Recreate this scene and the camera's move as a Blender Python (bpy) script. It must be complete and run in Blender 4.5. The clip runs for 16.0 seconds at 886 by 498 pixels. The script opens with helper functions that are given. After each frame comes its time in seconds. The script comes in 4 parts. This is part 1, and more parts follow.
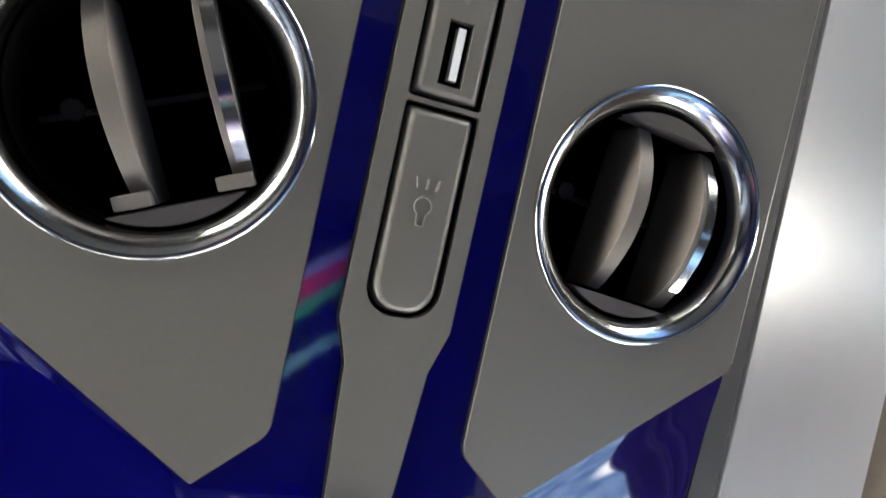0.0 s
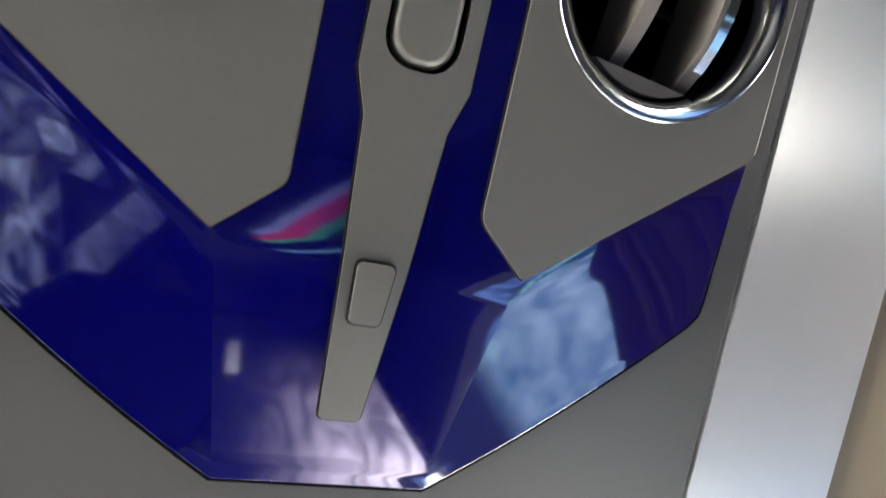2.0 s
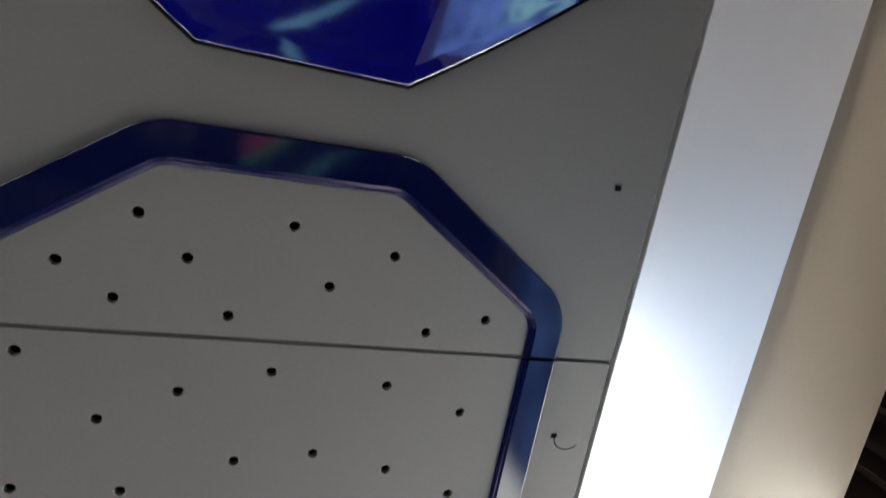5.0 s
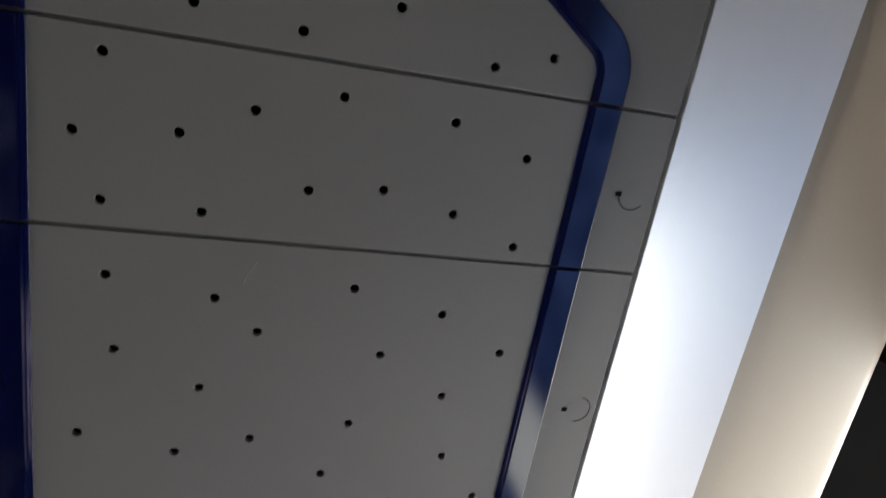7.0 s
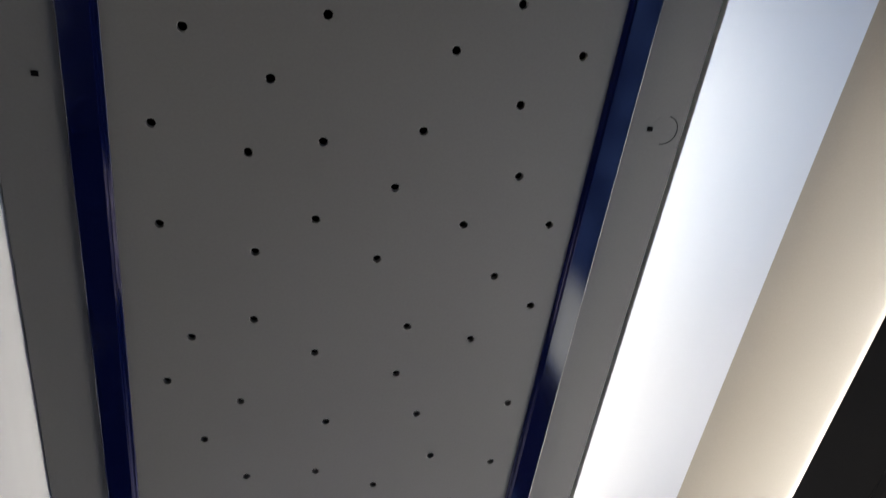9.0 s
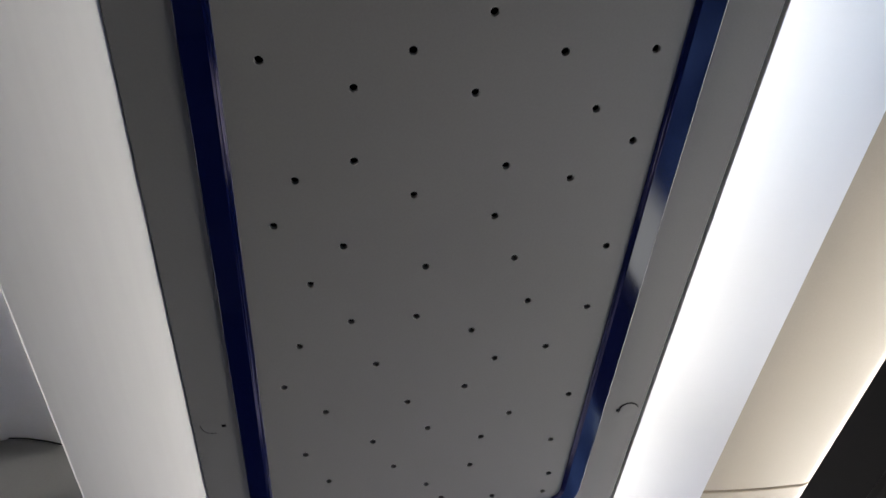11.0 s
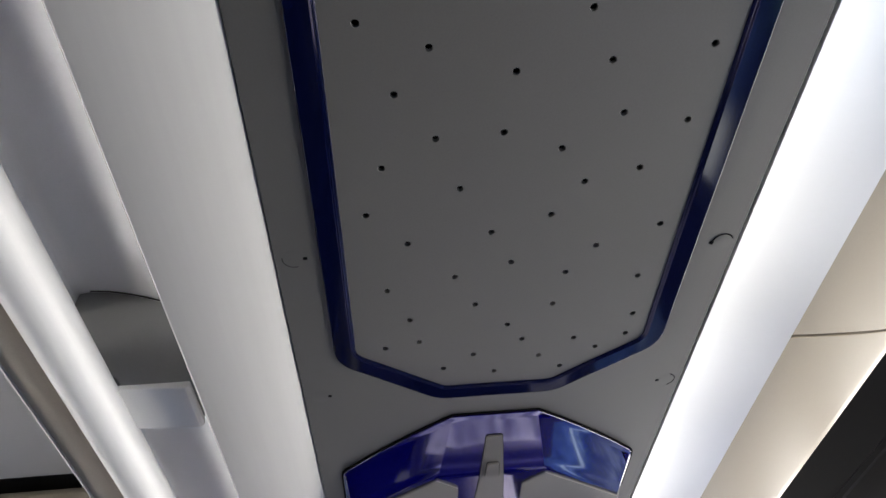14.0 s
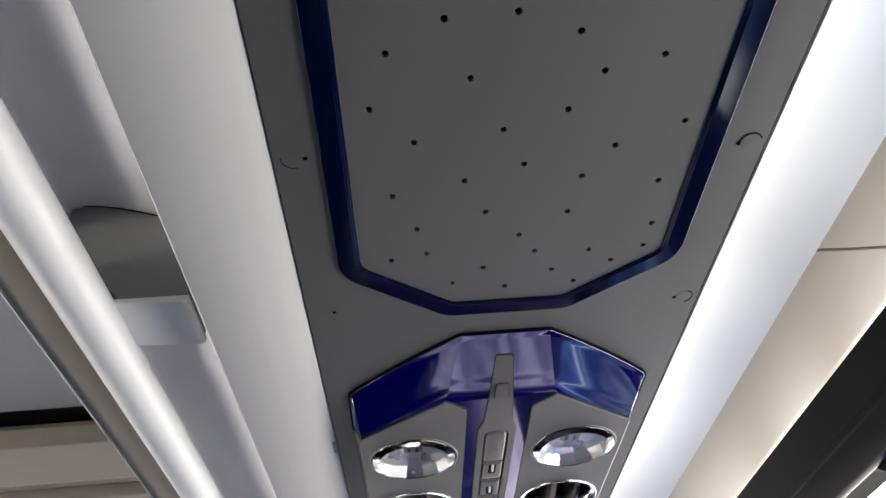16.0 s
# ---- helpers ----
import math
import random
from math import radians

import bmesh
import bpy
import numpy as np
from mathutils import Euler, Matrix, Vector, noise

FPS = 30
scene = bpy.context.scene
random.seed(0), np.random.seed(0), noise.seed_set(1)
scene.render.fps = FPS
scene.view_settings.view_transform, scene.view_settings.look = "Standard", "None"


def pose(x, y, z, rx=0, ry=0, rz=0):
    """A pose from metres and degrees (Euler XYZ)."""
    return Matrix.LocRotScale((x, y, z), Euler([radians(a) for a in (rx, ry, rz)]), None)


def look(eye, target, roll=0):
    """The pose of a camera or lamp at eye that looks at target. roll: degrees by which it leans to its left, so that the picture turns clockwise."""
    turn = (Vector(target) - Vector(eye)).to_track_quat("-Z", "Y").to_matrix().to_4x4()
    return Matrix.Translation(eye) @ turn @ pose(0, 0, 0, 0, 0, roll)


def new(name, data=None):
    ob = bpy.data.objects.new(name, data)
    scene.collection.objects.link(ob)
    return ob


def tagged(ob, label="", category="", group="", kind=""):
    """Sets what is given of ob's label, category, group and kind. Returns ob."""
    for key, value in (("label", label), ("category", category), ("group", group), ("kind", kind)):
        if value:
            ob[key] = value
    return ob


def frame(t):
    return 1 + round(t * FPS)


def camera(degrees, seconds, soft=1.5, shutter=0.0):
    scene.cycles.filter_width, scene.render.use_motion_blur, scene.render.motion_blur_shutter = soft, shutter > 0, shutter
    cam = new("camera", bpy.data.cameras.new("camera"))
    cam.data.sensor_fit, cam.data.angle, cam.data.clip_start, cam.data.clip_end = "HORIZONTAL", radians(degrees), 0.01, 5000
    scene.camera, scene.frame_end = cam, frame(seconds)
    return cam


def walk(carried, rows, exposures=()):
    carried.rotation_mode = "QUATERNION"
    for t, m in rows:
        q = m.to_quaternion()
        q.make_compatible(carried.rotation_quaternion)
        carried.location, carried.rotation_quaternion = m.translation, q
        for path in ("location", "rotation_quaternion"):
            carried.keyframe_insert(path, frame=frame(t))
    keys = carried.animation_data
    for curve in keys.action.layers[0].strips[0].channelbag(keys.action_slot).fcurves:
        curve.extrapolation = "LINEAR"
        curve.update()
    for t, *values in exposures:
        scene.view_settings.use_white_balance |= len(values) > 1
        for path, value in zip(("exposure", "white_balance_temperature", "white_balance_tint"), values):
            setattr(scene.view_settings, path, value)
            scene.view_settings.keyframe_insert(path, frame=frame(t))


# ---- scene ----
Z = 1.78                      # height of the overhead panel's underside above the bus floor
PATH = [
    (0, pose(-0.0406, -0.2458, 1.6099, 172.98, 17.96, -11.66)),
    (0.5, pose(-0.0346, -0.2366, 1.6092, 171.38, 18.28, -11.96)),
    (1, pose(-0.0310, -0.2246, 1.6067, 171.27, 17.41, -11.39)),
    (1.5, pose(-0.0318, -0.2129, 1.6051, 170.21, 17.25, -11.58)),
    (2, pose(-0.0353, -0.1972, 1.6063, 169.19, 17.38, -11.71)),
    (2.5, pose(-0.0316, -0.1847, 1.6042, 168.51, 17.28, -11.79)),
    (3, pose(-0.0245, -0.1744, 1.5990, 168.15, 16.44, -11.43)),
    (3.5, pose(-0.0164, -0.1584, 1.5921, 167.27, 15.71, -11.54)),
    (4, pose(-0.0128, -0.1410, 1.5855, 166.74, 15.13, -11.21)),
    (4.2, pose(-0.0172, -0.1360, 1.5858, 165.37, 16.09, -11.33)),
    (6.3, pose(-0.0093, -0.0604, 1.5630, 161.29, 14.59, -10.66)),
    (6.5, pose(-0.0124, -0.0545, 1.5605, 160.94, 14.25, -10.47)),
    (7, pose(-0.0212, -0.0374, 1.5594, 159.14, 13.53, -10.32)),
    (7.5, pose(-0.0301, -0.0201, 1.5524, 157.22, 12.92, -10.23)),
    (8, pose(-0.0306, 0.0062, 1.5508, 155.22, 12.22, -9.94)),
    (8.5, pose(-0.0273, 0.0289, 1.5460, 153.67, 11.09, -9.08)),
    (9, pose(-0.0241, 0.0388, 1.5432, 151.85, 10.16, -8.18)),
    (9.5, pose(-0.0257, 0.0485, 1.5382, 150.15, 9.03, -6.85)),
    (9.7, pose(-0.0298, 0.0511, 1.5373, 149.04, 8.68, -6.46)),
    (11.8, pose(-0.0457, 0.0771, 1.5335, 142.19, 6.53, -2.66)),
    (12, pose(-0.0484, 0.0812, 1.5317, 141.65, 6.39, -2.40)),
    (12.5, pose(-0.0502, 0.0921, 1.5309, 140.34, 6.08, -1.86)),
    (13, pose(-0.0563, 0.0956, 1.5287, 139.14, 5.92, -1.39)),
    (13.5, pose(-0.0583, 0.1031, 1.5266, 138.05, 5.57, -1.14)),
    (14, pose(-0.0620, 0.1117, 1.5246, 137.09, 5.36, -0.80)),
    (14.5, pose(-0.0638, 0.1174, 1.5251, 136.08, 5.28, -0.57)),
    (15, pose(-0.0636, 0.1235, 1.5236, 135.11, 5.23, -0.48)),
    (15.5, pose(-0.0616, 0.1346, 1.5219, 134.06, 5.05, -0.25)),
    (16, pose(-0.0633, 0.1436, 1.5215, 133.10, 5.11, -0.33)),
]
cam = camera(66.5, 16.0, soft=1.4, shutter=0.4)
EXPOSURES = [(0, 1.18, 7050, 6), (4.2, 1.00, 7050, 6), (6.3, 0.33, 6950, 9), (9.7, -0.14, 6900, 10), (12, -0.24, 6800, 10), (16, -0.34, 6680, 10)]
walk(cam, PATH, EXPOSURES)

# ---- light: daylight from outside the side windows ----
world = bpy.data.worlds.new("world")
scene.world = world
world.use_nodes = True
sky = world.node_tree.nodes.new("ShaderNodeTexSky")
sky.sky_type, sky.sun_disc = "NISHITA", False
sky.sun_elevation, sky.sun_rotation = radians(37.5), radians(138.5)
world.node_tree.links.new(sky.outputs[0], world.node_tree.nodes["Background"].inputs[0])
world.node_tree.nodes["Background"].inputs[1].default_value = 0.1
SKY_RIGHT, SKY_LEFT, SKY_FRONT = 13.2, 15.0, 9.0
sun = new("sun", bpy.data.lights.new("sun", "SUN"))
sun.data.energy, sun.data.angle, sun.data.color = 5.0, radians(0.6), (1.0, 0.95, 0.88)
sun.matrix_world = look((5.4, -5.0, 7.0), (0.1, 1.0, 1.0))


# ---- materials ----
def material(name, colour, rough=0.5, metal=0.0, coat_ior=1.65, vary=0.06, grain=900.0, bump=0.0, coat=0.0, coat_rough=0.05, patch=9.0, stretch=(1, 1, 1), spec=0.5):
    """A painted, moulded or metal surface: large soft patches, fine grain, slight relief."""
    m = bpy.data.materials.new(name)
    m.use_nodes = True
    nt = m.node_tree
    b = nt.nodes["Principled BSDF"]
    coord = nt.nodes.new("ShaderNodeTexCoord")
    mapping = nt.nodes.new("ShaderNodeMapping")
    mapping.inputs["Scale"].default_value = stretch
    nt.links.new(coord.outputs["Object"], mapping.inputs[0])
    big = nt.nodes.new("ShaderNodeTexNoise")
    big.inputs["Scale"].default_value, big.inputs["Detail"].default_value = patch, 4
    fine = nt.nodes.new("ShaderNodeTexNoise")
    fine.inputs["Scale"].default_value, fine.inputs["Detail"].default_value = grain, 2
    for n in (big, fine):
        nt.links.new(mapping.outputs[0], n.inputs["Vector"])
    both = nt.nodes.new("ShaderNodeMath")
    both.operation = "ADD"
    nt.links.new(big.outputs["Fac"], both.inputs[0])
    nt.links.new(fine.outputs["Fac"], both.inputs[1])
    ramp = nt.nodes.new("ShaderNodeMapRange")
    ramp.inputs["From Min"].default_value, ramp.inputs["From Max"].default_value = 0.6, 1.4
    ramp.inputs["To Min"].default_value, ramp.inputs["To Max"].default_value = 1 - vary, 1 + vary
    nt.links.new(both.outputs[0], ramp.inputs["Value"])
    mul = nt.nodes.new("ShaderNodeMix")
    mul.data_type, mul.blend_type = "RGBA", "MULTIPLY"
    mul.inputs["Factor"].default_value = 1.0
    mul.inputs["A"].default_value = (*colour, 1)
    nt.links.new(ramp.outputs[0], mul.inputs["B"])
    nt.links.new(mul.outputs["Result"], b.inputs["Base Color"])
    rr = nt.nodes.new("ShaderNodeMapRange")
    rr.inputs["To Min"].default_value, rr.inputs["To Max"].default_value = rough * 0.85, min(1.0, rough * 1.15)
    nt.links.new(big.outputs["Fac"], rr.inputs["Value"])
    nt.links.new(rr.outputs[0], b.inputs["Roughness"])
    b.inputs["Metallic"].default_value = metal
    b.inputs["Specular IOR Level"].default_value = spec
    b.inputs["Coat Weight"].default_value = coat
    b.inputs["Coat Roughness"].default_value = coat_rough
    b.inputs["Coat IOR"].default_value = coat_ior
    if bump:
        bp = nt.nodes.new("ShaderNodeBump")
        bp.inputs["Strength"].default_value, bp.inputs["Distance"].default_value = bump, 0.0004
        nt.links.new(fine.outputs["Fac"], bp.inputs["Height"])
        nt.links.new(bp.outputs[0], b.inputs["Normal"])
    return m


GREY = material("grey_satin_plastic", (0.104, 0.099, 0.091), 0.4, vary=0.05, bump=0.06)
PANEL = material("grey_painted_panel", (0.0925, 0.0890, 0.0848), 0.45, vary=0.06, bump=0.08, spec=0.45)
BLUE = material("blue_gloss_lacquer", (0.0008, 0.0007, 0.070), 0.3, vary=0.08, coat=1.0, coat_rough=0.05, patch=30, spec=0.0, coat_ior=2.1)
NAVY = material("dark_navy_gloss_lacquer", (0.0013, 0.0026, 0.0185), 0.3, vary=0.1, coat=0.9, coat_rough=0.075, patch=30, spec=0.0, coat_ior=1.5)
# near-black: the darkness of hollows and gaps is put into the colour
VOID = material("near_black_hollow", (0.0012, 0.0012, 0.0014), 0.95, vary=0.2, spec=0.05)
CHROME = material("chrome", (0.60, 0.61, 0.62), 0.17, 1.0, vary=0.03)
SILVER = material("satin_silver_reflector", (0.97, 0.92, 0.86), 0.28, 0.95, vary=0.04, patch=60)
BLACK = material("black_plastic", (0.004, 0.004, 0.0045), 0.5, vary=0.2, bump=0.05)
VANE = material("brownish_grey_vane_plastic", (0.118, 0.105, 0.098), 0.5, spec=0.3, vary=0.06, bump=0.05)
ALU = material("white_satin_aluminium", (0.80, 0.80, 0.795), 0.36, 0.6, vary=0.012, grain=60, stretch=(1, 0.1, 1))
GUTTER = material("white_painted_gutter", (0.82, 0.82, 0.84), 0.4, vary=0.03, bump=0.03)
PROFILE = material("light_grey_satin_profile", (0.335, 0.33, 0.325), 0.42, vary=0.03, grain=300, stretch=(1, 0.03, 1), bump=0.03)
CREAM = material("cream_vinyl", (0.34, 0.285, 0.21), 0.42, vary=0.05, grain=1200, bump=0.12)
TAN = material("tan_vinyl", (0.37, 0.32, 0.25), 0.5, vary=0.06, bump=0.2)
WHITE = material("white_ceiling_panel", (0.34, 0.335, 0.33), 0.45, vary=0.04, bump=0.05)
TUBE = material("satin_aluminium_tube", (0.50, 0.50, 0.50), 0.48, 0.05, vary=0.03, stretch=(1, 0.05, 1))
# cap lightened, bracket darkened: light and shade put into their colours
CAP = material("lightened_bracket_underside", (0.74, 0.725, 0.70), 0.75, vary=0.04, bump=0.05, spec=0.1)
BRACKET = material("grey_bracket_plastic", (0.2, 0.2, 0.2), 0.5, vary=0.04, bump=0.05)
DARK = material("dark_fascia", (0.010, 0.0105, 0.014), 0.45, vary=0.15, bump=0.05)
WALL = material("dark_wall_lining", (0.01, 0.01, 0.011), 0.7, vary=0.08, bump=0.1, spec=0.08)
FLOOR = material("speckled_vinyl_floor", (0.05, 0.052, 0.06), 0.3, vary=0.3, grain=400, bump=0.02)
TONGUE = material("white_plastic_tongue", (0.8, 0.8, 0.78), 0.4)
SEAM = material("dark_seam_strip", (0.05, 0.047, 0.044), 0.8, vary=0.2, spec=0.1)
EMBOSS = material("pale_grey_symbol_relief", (0.135, 0.127, 0.117), 0.45)


def glass_material():
    m = bpy.data.materials.new("clear_lens_glass")
    m.use_nodes = True
    b = m.node_tree.nodes["Principled BSDF"]
    b.inputs["Base Color"].default_value = (1, 1, 1, 1)
    b.inputs["Transmission Weight"].default_value = 1.0
    b.inputs["Roughness"].default_value = 0.02
    b.inputs["IOR"].default_value = 1.49
    return m


GLASS = glass_material()


def curtain_cloth():
    """Brown cloth that lets a little reddish sunlight through."""
    m = material("brown_curtain_cloth", (0.024, 0.012, 0.008), 0.85, vary=0.25, grain=1500, bump=0.5)
    nt = m.node_tree
    thin = nt.nodes.new("ShaderNodeBsdfTranslucent")
    thin.inputs["Color"].default_value = (0.24, 0.19, 0.19, 1)
    mix = nt.nodes.new("ShaderNodeMixShader")
    mix.inputs[0].default_value = 0.24
    nt.links.new(nt.nodes["Principled BSDF"].outputs[0], mix.inputs[1])
    nt.links.new(thin.outputs[0], mix.inputs[2])
    nt.links.new(mix.outputs[0], nt.nodes["Material Output"].inputs["Surface"])
    return m


CLOTH = curtain_cloth()


def outdoor_material(name, strength, ground, tint, shade, leaf, verge):
    """Bright hazy sky over trees and dark ground with added pale stripes, out of focus, outside the windows."""
    m = bpy.data.materials.new(name)
    m.use_nodes = True
    nt = m.node_tree
    nt.nodes.remove(nt.nodes["Principled BSDF"])

    def math_node(kind, a, b):
        n = nt.nodes.new("ShaderNodeMath")
        n.operation = kind
        for k, v in enumerate((a, b)):
            if isinstance(v, float):
                n.inputs[k].default_value = v
            else:
                nt.links.new(v, n.inputs[k])
        return n.outputs[0]

    def noise(scale, detail, wide):
        n = nt.nodes.new("ShaderNodeTexNoise")
        n.inputs["Scale"].default_value, n.inputs["Detail"].default_value = scale, detail
        nt.links.new(coord.outputs["Object"], n.inputs["Vector"])
        return math_node("MULTIPLY", math_node("SUBTRACT", n.outputs["Fac"], 0.5), wide)

    def mixed(fac, a, b):
        n = nt.nodes.new("ShaderNodeMix")
        n.data_type = "RGBA"
        for key, v in (("Factor", fac), ("A", a), ("B", b)):
            if isinstance(v, tuple):
                n.inputs[key].default_value = v
            else:
                nt.links.new(v, n.inputs[key])
        return n.outputs["Result"]

    def step(value, lo, hi):
        n = nt.nodes.new("ShaderNodeMapRange")
        n.interpolation_type = "SMOOTHSTEP"
        n.inputs["From Min"].default_value, n.inputs["From Max"].default_value = lo, hi
        nt.links.new(value, n.inputs["Value"])
        return n.outputs[0]

    coord = nt.nodes.new("ShaderNodeTexCoord")
    split = nt.nodes.new("ShaderNodeSeparateXYZ")
    nt.links.new(coord.outputs["Object"], split.inputs[0])
    y, z = split.outputs["Y"], split.outputs["Z"]
    height = math_node("ADD", z, noise(1.6, 3, 0.7))
    leaves = mixed(step(noise(5.0, 5, 2.0), -0.5, 0.5), (*shade, 1), (*leaf, 1))
    leaves = mixed(step(z, -0.5, 0.2), mixed(step(noise(9.0, 4, 2.0), -0.25, 0.3), (*shade, 1), (leaf[0] * 0.8, leaf[1] * 1.15, leaf[2] * 0.85, 1)), leaves)
    leaves = mixed(step(math_node("ADD", y, noise(2.5, 3, 0.3)), 1.15, 1.4), leaves, (0.004 * ground, 0.005 * ground, 0.008 * ground, 1))
    leaves = mixed(step(y, 1.8, 2.2), leaves, mixed(step(noise(6.0, 4, 2.0), -0.35, 0.4), (0.014, 0.02, 0.042, 1), (0.058, 0.072, 0.108, 1)))
    # dark patch added so that the mirrored picture dims there
    dim_patch = math_node("MULTIPLY", math_node("SUBTRACT", 1.0, step(y, 0.42, 0.52)), math_node("MULTIPLY", step(z, -0.34, -0.28), math_node("SUBTRACT", 1.0, step(z, 0.0, 0.1))))
    leaves = mixed(dim_patch, leaves, tuple(0.5 * c for c in shade) + (1.0,))
    ground_colour = mixed(step(noise(0.8, 2, 1.0), -0.1, 0.15), (0.003 * ground, 0.004 * ground, 0.006 * ground, 1), (0.006 * ground, 0.008 * ground, 0.012 * ground, 1))
    low = mixed(step(height, -0.8, -0.4), ground_colour, leaves)
    low = mixed(math_node("MULTIPLY", step(z, -1.55, -1.25), math_node("SUBTRACT", 1.0, step(z, -0.75, -0.55))), low, mixed(step(noise(4.0, 4, 2.0), -0.4, 0.4), tuple(0.4 * c for c in verge) + (1.0,), tuple(1.7 * c for c in verge) + (1.0,)))
    # pale stripe and streaks added as highlights for the lacquer to mirror
    stripe = math_node("MULTIPLY", step(y, 1.74, 1.98), math_node("SUBTRACT", 1.0, step(y, 2.32, 2.50)))
    stripe = math_node("MULTIPLY", math_node("MULTIPLY", stripe, step(z, -1.36, -1.24)), math_node("SUBTRACT", 1.0, step(z, -0.68, -0.58)))
    low = mixed(stripe, low, (0.34, 0.36, 0.38, 1))
    slant = math_node("ADD", math_node("ADD", y, math_node("MULTIPLY", math_node("ADD", z, 1.03), -1.95)), noise(5.0, 3, 0.12))
    for at, wide, colour in ((3.12, 0.06, (0.27, 0.34, 0.40, 1)), (2.88, 0.03, (0.10, 0.15, 0.22, 1))):
        streak = math_node("MULTIPLY", step(slant, at - wide, at), math_node("SUBTRACT", 1.0, step(slant, at + 0.02, at + wide)))
        streak = math_node("MULTIPLY", math_node("MULTIPLY", streak, step(z, -1.4, -1.15)), math_node("SUBTRACT", 1.0, step(z, -0.80, -0.70)))
        low = mixed(streak, low, colour)
    high = mixed(step(z, 0.85, 1.15), (1.0, 0.985, 0.955, 1), (0.9, 0.9, 0.9, 1))
    both = mixed(step(height, 0.72, 1.02), low, high)
    n = nt.nodes.new("ShaderNodeMix")
    n.data_type, n.blend_type = "RGBA", "MULTIPLY"
    n.inputs["Factor"].default_value = 1.0
    n.inputs["B"].default_value = (*tint, 1)
    nt.links.new(both, n.inputs["A"])
    em = nt.nodes.new("ShaderNodeEmission")
    em.inputs["Strength"].default_value = strength
    nt.links.new(n.outputs["Result"], em.inputs["Color"])
    nt.links.new(em.outputs[0], nt.nodes["Material Output"].inputs["Surface"])
    return m


# ---- building helpers ----
def finish(bm, mat, name, smooth=35):
    me = bpy.data.meshes.new(name)
    bmesh.ops.recalc_face_normals(bm, faces=bm.faces)
    bm.to_mesh(me)
    bm.free()
    me.materials.append(mat)
    if smooth:
        for p in me.polygons:
            p.use_smooth = True
        me.set_sharp_from_angle(angle=radians(smooth))
    return me


def part(name, bm, mat, parent, label="", smooth=35, bevel=0.0):
    ob = new(name, finish(bm, mat, name, smooth))
    ob.parent = parent
    if label:
        ob["label"] = label
    if bevel:
        mod = ob.modifiers.new("bevel", "BEVEL")
        mod.width, mod.segments, mod.limit_method, mod.angle_limit = bevel, 2, "ANGLE", radians(45)
    return ob


def thing(name, place, label, category, group="", kind=""):
    ob = new(name)
    ob.matrix_world = place
    ob.empty_display_size = 0.02
    return tagged(ob, label, category, group, kind)


def circle(cx, cy, r, n=24, a0=0.0):
    return [(cx + r * math.cos(a0 + 2 * math.pi * k / n), cy + r * math.sin(a0 + 2 * math.pi * k / n)) for k in range(n)]


def rounded(points, radii, n=6):
    """A polygon with its corners rounded; always n + 1 points a corner."""
    out = []
    for k, p in enumerate(points):
        r = radii[k] if isinstance(radii, (list, tuple)) else radii
        p, a, b = Vector(p), Vector(points[k - 1]), Vector(points[(k + 1) % len(points)])
        u, v = (a - p).normalized(), (b - p).normalized()
        half = u.angle(v) / 2
        d = min(r / math.tan(half), 0.49 * (a - p).length, 0.49 * (b - p).length)
        rr = d * math.tan(half)
        c = p + (u + v).normalized() * (rr / math.sin(half))
        s, e = p + u * d - c, p + v * d - c
        turn = s.angle_signed(e) if rr > 1e-9 else 0.0
        for q in range(n + 1):
            w = s.copy()
            w.rotate(Matrix.Rotation(-turn * q / n, 2))
            out.append(tuple(c + w))
    return out


def prism(bm, outline, z0, z1, holes=()):
    """A plate with holes, between two heights."""
    for loop in (outline, *holes):
        low = [bm.verts.new((x, y, z0)) for x, y in loop]
        top = [bm.verts.new((x, y, z1)) for x, y in loop]
        for k in range(len(loop)):
            j = (k + 1) % len(loop)
            bm.faces.new((low[k], low[j], top[j], top[k]))
    bm.edges.ensure_lookup_table()
    for z in (z0, z1):
        rim = [e for e in bm.edges if len(e.link_faces) == 1 and all(abs(v.co.z - z) < 1e-7 for v in e.verts)]
        bmesh.ops.triangle_fill(bm, use_beauty=True, use_dissolve=False, edges=rim)
    return bm


def lathe(bm, profile, cx, cy, n=48, closed=False):
    rings = [[bm.verts.new((cx + r * math.cos(2 * math.pi * k / n), cy + r * math.sin(2 * math.pi * k / n), z)) for k in range(n)] for r, z in profile]
    pairs = list(zip(rings, rings[1:])) + ([(rings[-1], rings[0])] if closed else [])
    for a, b in pairs:
        for k in range(n):
            bm.faces.new((a[k], a[(k + 1) % n], b[(k + 1) % n], b[k]))
    return bm


def along_y(bm, section, y0, y1, steps=1, closed=True):
    """A profile in x and z drawn out along y."""
    rows = [[bm.verts.new((x, y0 + (y1 - y0) * s / steps, z)) for x, z in section] for s in range(steps + 1)]
    n = len(section)
    for a, b in zip(rows, rows[1:]):
        for k in range(n if closed else n - 1):
            bm.faces.new((a[k], a[(k + 1) % n], b[(k + 1) % n], b[k]))
    if closed:
        bm.faces.new(rows[0])
        bm.faces.new(rows[-1])
    return bm


def box(bm, x0, x1, y0, y1, z0, z1):
    return prism(bm, [(x0, y0), (x1, y0), (x1, y1), (x0, y1)], z0, z1)


